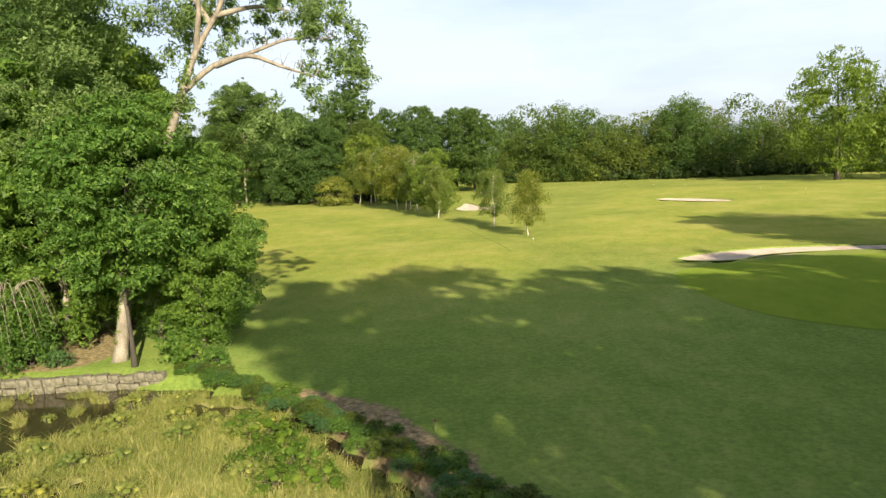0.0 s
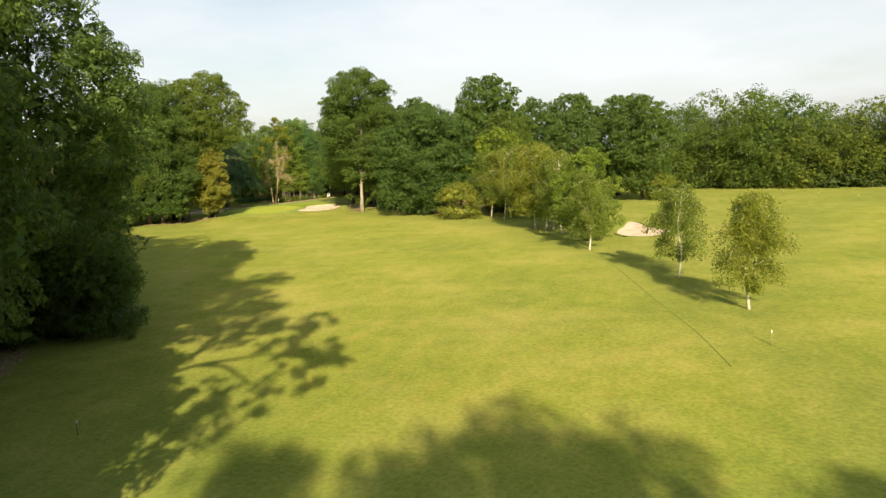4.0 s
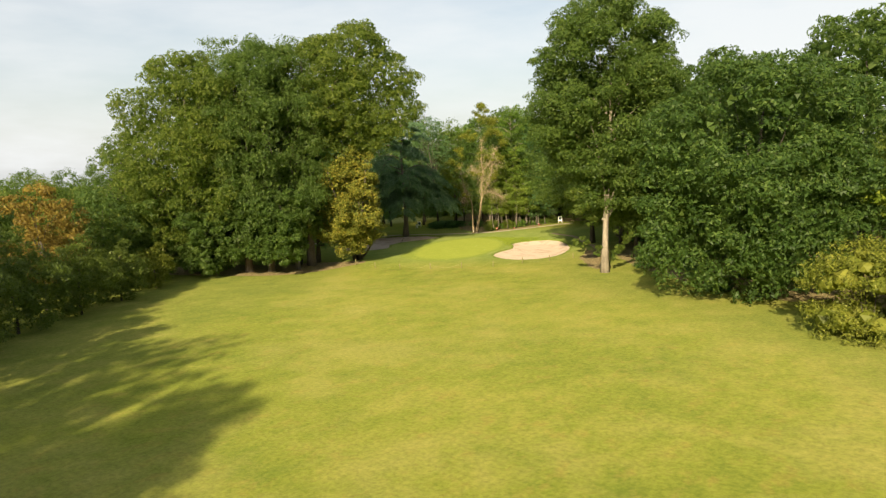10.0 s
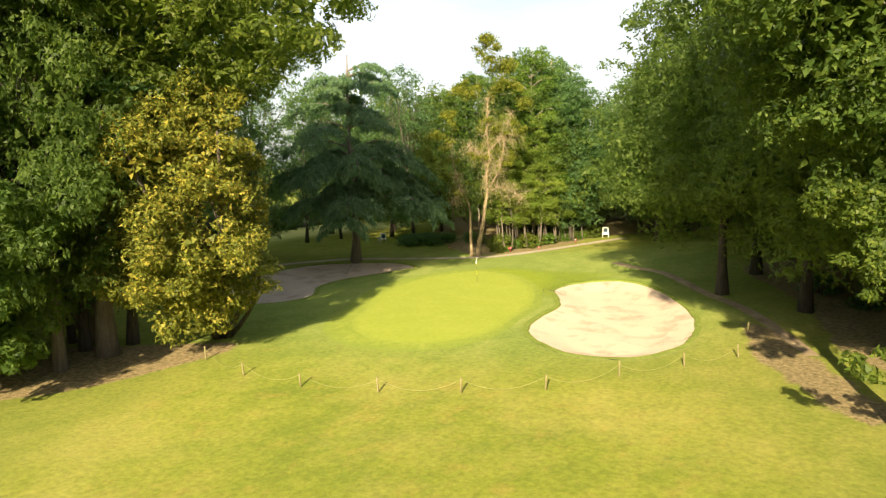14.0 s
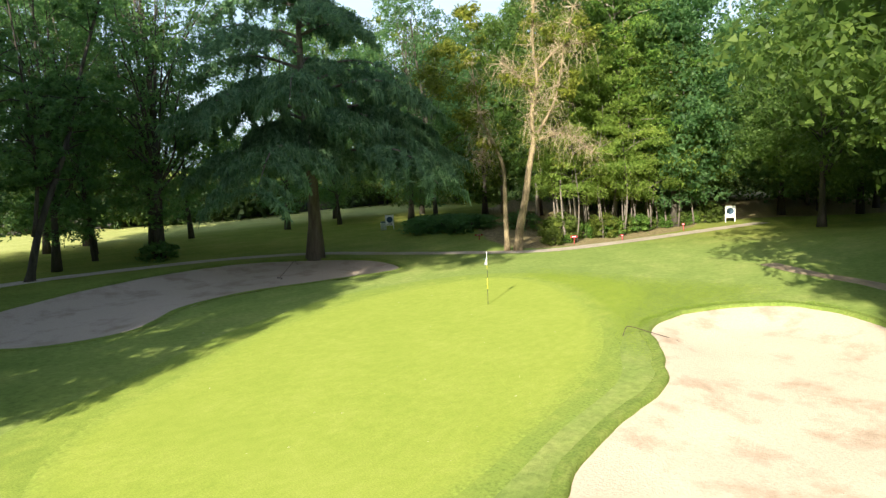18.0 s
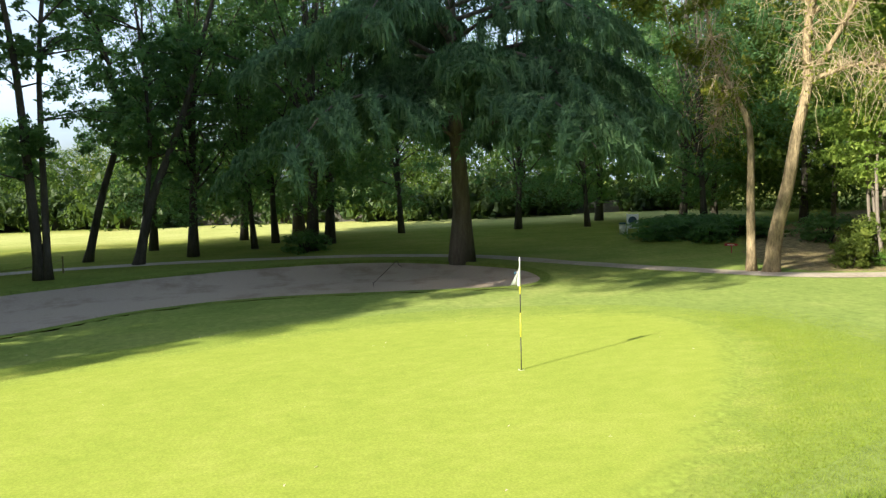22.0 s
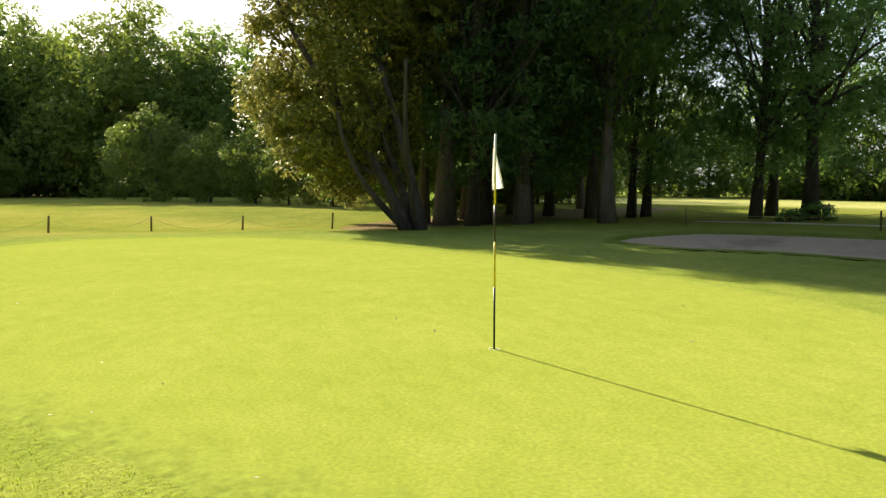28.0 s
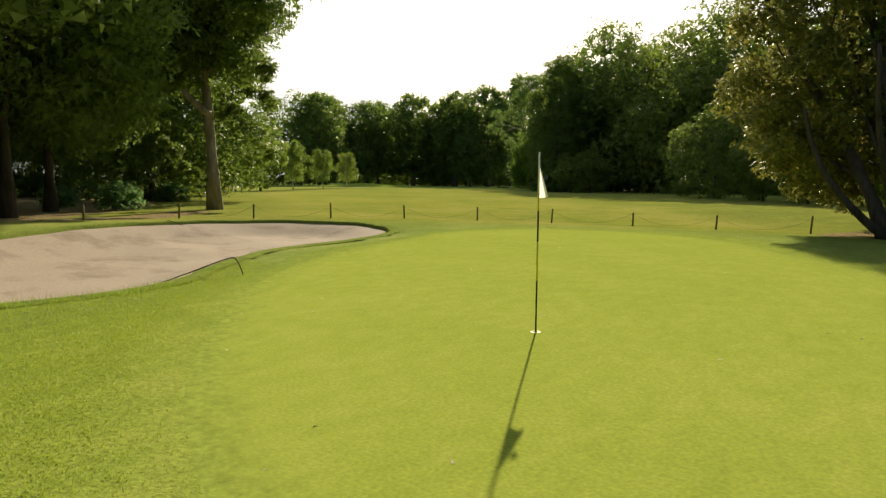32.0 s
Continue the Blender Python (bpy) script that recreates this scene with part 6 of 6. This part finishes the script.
M_ROPE = rough_mat("pale_rope", (0.24, 0.24, 0.1), (0.4, 0.38, 0.18), 20, None, 0.9, 0.5, 0.005)
M_RAKE = plain_mat("dark_brown_metal", (0.06, 0.034, 0.028), 0.7, 0.0)

flag = new("flagstick")
tagged(flag, "striped black and yellow flagstick with a limp white flag", "flagstick")
for nm, a, b, mt in (("lower_rod", -0.1, 0.64, M_BLACK), ("yellow_band", 0.64, 1.09, M_YELLOW), ("black_band", 1.09, 1.45, M_BLACK), ("yellow_band", 1.45, 1.66, M_YELLOW), ("upper_rod", 1.66, 2.13, M_WHITE)):
    s = Soup()
    s.tube([(0, 0, a), (0, 0, (a + b) / 2), (0, 0, b)], [0.0105, 0.0105, 0.0105], 10)
    part(nm, s.mesh(nm, mt), flag)
s = Soup()
fd = Vector((-0.62, -0.78, 0))
nv, nu = 14, 16
vv = []
for i in range(nv + 1):
    t = i / nv
    for j in range(nu + 1):
        u = j / nu
        z = 2.11 - t * (0.42 + 0.1 * (1 - u)) - u * (0.06 + 0.10 * (1 - t))
        out = u * (0.015 + 0.15 * t ** 1.1)
        sw = math.sin(u * 6.5 + t * 1.2) * 0.07 * t ** 0.9 * min(1, u * 3)
        vv.append((fd.x * out - fd.y * sw + 0.012, fd.y * out + fd.x * sw, z))
s.add(vv, [(i * (nu + 1) + j, i * (nu + 1) + j + 1, (i + 1) * (nu + 1) + j + 1, (i + 1) * (nu + 1) + j) for i in range(nv) for j in range(nu)])
cloth = part("flag", s.mesh("flag", M_FLAG), flag, "limp white cloth flag with a dark mark")
s = Soup()
s.box((-0.065, -0.06, 1.84), (0.035, 0.035, 0.05), 0.4)
part("mark", s.mesh("mark", M_BLUE, False), cloth, "small dark printed mark")
s = Soup()
s.tube([(0, 0, -0.12), (0, 0, 0.026)], [0.056, 0.056], 24, False)
s.tube([(0, 0, 0.026), (0, 0, 0.0261)], [0.056, 0.049], 24, False)
s.tube([(0, 0, 0.026), (0, 0, -0.12)], [0.05, 0.05], 24, False)
cup = part("cup_liner", s.mesh("cup_liner", M_WHITE), flag, "white cup liner")
# solid black disc paints the shade inside the cup; nothing is open below
s = Soup()
s.tube([(0, 0, 0.012), (0, 0, 0.0225)], [0.05, 0.05], 24)
part("hole_shade", s.mesh("hole_shade", M_BLACK, False), cup, "black disc painting the shade inside the cup")

POSTS = [(22.1, -8.2), (22.6, -12.9), (20.75, -15.5), (18.7, -18.45), (16.55, -21.5), (13.5, -23.5), (10.2, -25.1), (6.45, -26.1), (2.68, -26.2), (-1.2, -25.4)]
fence = new("rope_fence")
tagged(fence, "pale rope slung between short wooden posts before the green", "fence")
post_s = Soup()
post_s.tube([(0, 0, -0.15), (0, 0, 0.3), (0, 0, 0.66), (0, 0, 0.69)], [0.045, 0.044, 0.043, 0.034], 8)
POST = post_s.mesh("post", M_WOODPOST)
pr = random.Random(2)
for x, y in POSTS:
    ob = part("post", POST, fence)
    ob.matrix_world = Matrix.LocRotScale((x, y, float(height(x, y))), Euler((pr.uniform(-0.06, 0.06), pr.uniform(-0.08, 0.08), pr.uniform(0, 6))), (1, 1, pr.uniform(0.92, 1.08)))
for (ax, ay), (bx, by) in zip(POSTS[1:], POSTS[2:]):
    s = Soup()
    pts = []
    for k in range(11):
        t = k / 10
        x, y = ax + (bx - ax) * t, ay + (by - ay) * t
        pts.append((x, y, float(height(x, y)) + 0.58 - 0.5 * (1 - (2 * t - 1) ** 2)))
    s.tube(pts, [0.005] * 11, 6)
    part("rope", s.mesh("rope", M_ROPE), fence)
fence2 = new("rope_fence")
tagged(fence2, "thin dark posts with a low rope behind the long bunker", "fence")
P2 = [(-15.9, -20.3), (-20.1, -14.4), (-23.1, -11.2)]
for x, y in P2:
    ob = part("post", POST, fence2)
    ob.matrix_world = Matrix.LocRotScale((x, y, float(height(x, y))), Euler((0, pr.uniform(-0.06, 0.06), 0)), (0.8, 0.8, 1.1))
for (ax, ay), (bx, by) in zip(P2, P2[1:]):
    s = Soup()
    s.tube([(ax + (bx - ax) * k / 8, ay + (by - ay) * k / 8, 0.62 - 0.22 * (1 - (k / 4 - 1) ** 2)) for k in range(9)], [0.012] * 9, 6)
    part("rope", s.mesh("rope", M_ROPE), fence2)


def rake(foot, far, lift, hook, label):
    """A bunker rake: bent metal handle, cross bar and teeth."""
    ob = new("bunker_rake")
    a, b = Vector(foot), Vector(far)
    d = (b - a).normalized()
    side = Vector((-d.y, d.x, 0))
    s = Soup()
    pts = curve_pts([a, a.lerp(b, 0.5) + Vector((0, 0, lift * 0.55)), a.lerp(b, 0.9) + Vector((0, 0, lift)), b + Vector((0, 0, lift * 0.8)), b + d * 0.12 + Vector((0, 0, lift * 0.8 - hook))], 5)
    s.tube(pts, [0.011] * len(pts), 8)
    part("handle", s.mesh("handle", M_RAKE), ob)
    s = Soup()
    s.tube([a - side * 0.3, a + side * 0.3], [0.018, 0.018], 6)
    bar = part("head", s.mesh("head", M_RAKE), ob)
    for k in range(9):
        s = Soup()
        q = a + side * (-0.28 + 0.07 * k)
        s.tube([q, q + Vector((0, 0, -0.09))], [0.008, 0.004], 5)
        part("tooth", s.mesh("tooth", M_RAKE), bar)
    return tagged(ob, label, "rake", "bunker rakes")


rake((7.8, -0.35, -0.2), (6.75, -1.62, 0.0), 0.34, 0.32, "dark bunker rake leaning over the turf edge")
rake((18.7, -10.9, -0.3), (19.8, -10.1, 0.0), 0.2, 0.1, "dark bunker rake at the sand's edge")
rake((-14.9, 0.8, -0.28), (-14.7, 1.8, -0.2), 0.75, 0.1, "dark bunker rake standing in shaded sand")


def sign_board(x, y, turn, w, h, label):
    ob = new("tee_sign")
    ob.matrix_world = Matrix.LocRotScale((x, y, float(height(x, y))), Euler((0, 0, turn)), None)
    for k in (-1, 1):
        s = Soup()
        s.box((k * w * 0.44, 0, h * 0.5 - 0.05), (0.06, 0.06, h + 0.1))
        part("post", s.mesh("post", M_WHITE, False), ob)
    s = Soup()
    s.box((0, 0, h * 0.62), (w * 0.8, 0.05, h * 0.7))
    board = part("board", s.mesh("board", M_WHITE, False), ob, "white board")
    s = Soup()
    s.tube([(0, -0.03, h * 0.66), (0, -0.036, h * 0.66)], [w * 0.34, w * 0.34], 20)
    part("emblem", s.mesh("emblem", M_BLUE, False), board, "dark green-blue round drawing")
    s = Soup()
    for k in range(2):
        s.box((0, -0.03, h * 0.38 - k * 0.07), (w * 0.5, 0.012, 0.03))
    part("bar", s.mesh("bar", M_BLUE, False), board)
    return tagged(ob, label, "sign", "tee signs")


sign_board(-3.1, 36.0, 0.45, 0.8, 1.35, "white tee sign with a dark drawing beside the wood")
sign_board(-25.8, 20.0, 0.9, 0.75, 1.25, "white tee sign beside a litter bin in shade")
bin_ob = new("litter_bin")
s = Soup()
s.tube([(-26.0, 19.4, 0.0), (-26.0, 19.4, 0.5), (-26.0, 19.4, 0.62), (-26.0, 19.4, 0.64)], [0.17, 0.2, 0.21, 0.19], 16)
part("body", s.mesh("body", M_WHITE), bin_ob)
s = Soup()
s.tube([(-26.0, 19.4, 0.63), (-26.0, 19.4, 0.7), (-26.0, 19.4, 0.73)], [0.23, 0.22, 0.1], 16)
part("lid", s.mesh("lid", M_BLUE), bin_ob, "dark blue lid")
bin_ob.location.z = float(height(-26.0, 19.4))
tagged(bin_ob, "small pale litter bin with a dark lid", "bin")


def red_marker(x, y, turn, w, h, label):
    ob = new("direction_sign")
    ob.matrix_world = Matrix.LocRotScale((x, y, float(height(x, y))), Euler((0, 0, turn)), None)
    s = Soup()
    s.box((0, 0, h * 0.4), (0.05, 0.05, h * 0.8))
    part("post", s.mesh("post", M_RED, False), ob)
    s = Soup()
    s.add([(-w / 2, -0.02, h * 0.72), (w * 0.32, -0.02, h * 0.72), (w / 2, -0.02, h * 0.86), (w * 0.32, -0.02, h), (-w / 2, -0.02, h), (-w / 2, 0.02, h * 0.72), (w * 0.32, 0.02, h * 0.72), (w / 2, 0.02, h * 0.86), (w * 0.32, 0.02, h), (-w / 2, 0.02, h)], [(0, 1, 2, 3, 4), (9, 8, 7, 6, 5), (0, 5, 6, 1), (1, 6, 7, 2), (2, 7, 8, 3), (3, 8, 9, 4), (4, 9, 5, 0)])
    arrow = part("arrow", s.mesh("arrow", M_RED, False), ob)
    s = Soup()
    s.box((-0.05 * w, -0.026, h * 0.86), (w * 0.5, 0.01, h * 0.07))
    part("bar", s.mesh("bar", M_WHITE, False), arrow)
    return tagged(ob, label, "sign", "red signs")


red_marker(-13.9, 17.1, 0.8, 0.6, 0.42, "red arrow sign low on the grass by the path")
red_marker(-7.0, 18.4, 0.7, 0.46, 0.55, "red arrow sign with a pale bar by the undergrowth")
red_marker(-5.0, 21.2, 0.5, 0.2, 0.42, "small red arrow post beside the gravel path")
red_marker(-3.8, 28.4, 0.4, 0.22, 0.55, "small red arrow post beside the gravel path")


def stake(x, y, h, mat, label):
    ob = new("marker_stake")
    s = Soup()
    s.tube([(0, 0, -0.1), (0, 0, h * 0.8)], [0.03, 0.03], 8)
    part("shaft", s.mesh("shaft", M_WOODPOST), ob)
    s = Soup()
    s.tube([(0, 0, h * 0.8), (0, 0, h * 0.97), (0, 0, h)], [0.032, 0.032, 0.02], 8)
    part("tip", s.mesh("tip", mat), ob)
    ob.location = (x, y, float(height(x, y)))
    return tagged(ob, label, "stake", "marker stakes")


stake(90.6, -117.0, 0.8, M_WHITE, "short wooden stake with a white tip")
stake(62.1, -133.1, 0.6, M_WHITE, "short wooden stake with a white tip")
stake(83.1, -164.6, 0.45, M_RED, "short red-tipped stake on the pond bank")
for k in range(9):
    stake(107 + 4.2 * k, 2 - 8.6 * k, 1.0, M_WHITE, "white stake in a line across the far rough")

# ---- hedge and wall beyond the neighbouring fairway ----
hed = np.random.default_rng(12)
HEDGE = shrub_meshes(75, 2.1, 2.6, 900, 0.5, M_HEDGE_LEAF, 12)
M_WALL = rough_mat("grey_boundary_wall", (0.05, 0.05, 0.045), (0.13, 0.125, 0.115), 0.5, None, 0.9, 0.5, 0.02)
far_wall = new("wall_west")
tagged(far_wall, "low grey boundary wall beyond the neighbouring fairway", "wall", kind="structure")
sp, sc_ = Soup(), Soup()
sp.box((0, 0, 0.55), (3.0, 0.16, 1.3))
sc_.box((0, 0, 0.6), (0.24, 0.26, 1.45))
WALL_PANEL, WALL_POST = sp.mesh("panel", M_WALL, False), sc_.mesh("post", M_WALL, False)
for k in range(32):
    ya, yb = -50 + 3.04 * k, -50 + 3.04 * (k + 1)
    xa, xb = -66 + 0.26 * (ya + 50) * (ya < 20) + 18.2 * (ya >= 20), -66 + 0.26 * (yb + 50) * (yb < 20.1) + 18.2 * (yb >= 20.1)
    turn = math.atan2(yb - ya, xb - xa)
    panel = part("panel", WALL_PANEL, far_wall)
    panel.matrix_world = Matrix.LocRotScale(((xa + xb) / 2 - 6, (ya + yb) / 2, 0), Euler((0, 0, turn)), None)
    post = part("post", WALL_POST, far_wall)
    post.matrix_world = Matrix.LocRotScale((xa - 6, ya, 0), Euler((0, 0, turn)), None)
for k in range(34):
    y = -78 + 3.7 * k
    shrub(HEDGE, -66 + 0.26 * min(70, max(0, y + 50)) - 8.2 + hed.uniform(-2.4, 2.8), y, hed.uniform(1.0, 1.9), hed.uniform(0, 6), "dark rounded bush behind the boundary wall", hed.uniform(0.9, 1.5), group="hedge")

for a, b, n in (((96, 27), (215, -14), 15), ((62, -258), (255, -270), 14), ((34, -128), (4, -112), 4)):
    for k in range(n):
        t = (k + 0.5) / n
        shrub(HEDGE, a[0] + (b[0] - a[0]) * t + hed.uniform(-2, 2), a[1] + (b[1] - a[1]) * t + hed.uniform(-2, 2), hed.uniform(1.7, 2.4), hed.uniform(0, 6), "dark undergrowth at the foot of the far wood", group="far undergrowth")

# ---- fallen leaves, worn turf and grass tips ----
M_DEAD = rough_mat("dry_leaf", (0.4, 0.3, 0.18), (0.8, 0.74, 0.6), 30, None, 0.8, 0.3, 0.005)
lf = np.random.default_rng(21)
n = 90
lp = np.column_stack([lf.uniform(-6, 9, n), lf.uniform(-19, 6, n), np.full(n, 0.034)])
stuff_cards("fallen_leaves", lp, np.tile([0, 0, 1.0], (n, 1)) + lf.normal(size=(n, 3)) * 0.25, 0.05, M_DEAD, "small dry leaves scattered on the putting green", "leaves")


def tips(name, n, seed, x0, x1, y0, y1, lo, hi, test, mat, label):
    """Short upright grass blades on the turf."""
    r = np.random.default_rng(seed)
    x, y = r.uniform(x0, x1, n), r.uniform(y0, y1, n)
    fade = np.minimum(np.minimum(x - x0, x1 - x), np.minimum(y - y0, y1 - y)) / 2.5
    k = test(x, y) & (r.uniform(size=n) < np.maximum(fade, 0.02 if x1 - x0 > 12 else 0))
    x, y = x[k], y[k]
    m = len(x)
    h = r.uniform(lo, hi, m)
    a = r.uniform(0, 6.28, m)
    w = 0.002 + 0.003 * r.uniform(size=m)
    z = height(x, y) + 0.01
    dx, dy = r.normal(size=m) * h * 0.5, r.normal(size=m) * h * 0.5
    s = Soup()
    v = np.stack([np.stack([x - np.cos(a) * w, y - np.sin(a) * w, z], -1), np.stack([x + np.cos(a) * w, y + np.sin(a) * w, z], -1), np.stack([x + dx, y + dy, z + h], -1)], 1)
    s.v, s.n, s.l, s.k = [v.reshape(-1, 3)], [3] * m, list(range(3 * m)), 3 * m
    return tagged(new(name, s.mesh(name, mat, False)), label, "grass", kind="stuff")


M_BRINK = leaf_mat("brink_blades", (0.07, 0.12, 0.02), (0.13, 0.19, 0.03), (0.21, 0.27, 0.05), (0.25, 0.34, 0.05), 0.4)
M_BLADE = leaf_mat("grass_blades", (0.2, 0.27, 0.026), (0.255, 0.33, 0.032), (0.32, 0.385, 0.042), (0.4, 0.5, 0.045), 0.45)
M_TUFT = leaf_mat("tuft_blades", (0.08, 0.15, 0.018), (0.17, 0.26, 0.028), (0.3, 0.39, 0.045), (0.36, 0.5, 0.05), 0.5)
tips("grass_tips", 420000, 31, -3.5, 9.0, -4.0, 9.0, 0.010, 0.026, lambda x, y: (signed_distance(GREEN, x, y) > np.abs(np.modf(np.sin(x * 12.9898 + y * 78.233) * 43758.5453)[0]) ** 0.5 - 0.35) & (signed_distance(BK_G, x, y) > 0.05), M_BLADE, "short grass blades round the putting green")
for nm, ol in (("brink_grass", BK_G), ("brink_grass", BK_L)):
    lo, hi = ol.min(0) - 1, ol.max(0) + 1
    tips(nm, 42000, 33, lo[0], hi[0], lo[1], hi[1], 0.03, 0.075, lambda x, y, o=ol: np.abs(signed_distance(o, x, y) - 0.12) < 0.2, M_BRINK, "longer grass fringing the bunker brink")
tips("edge_tufts", 60000, 37, 2.5, 13.0, -1.5, 8.5, 0.05, 0.13, lambda x, y: (signed_distance(BK_G, x, y) > 0.02) & (signed_distance(BK_G, x, y) < 0.18 + 0.3 * np.abs(np.sin(x * 2.1 + y * 1.3))), M_TUFT, "longer bright grass tufts along the bunker edge")
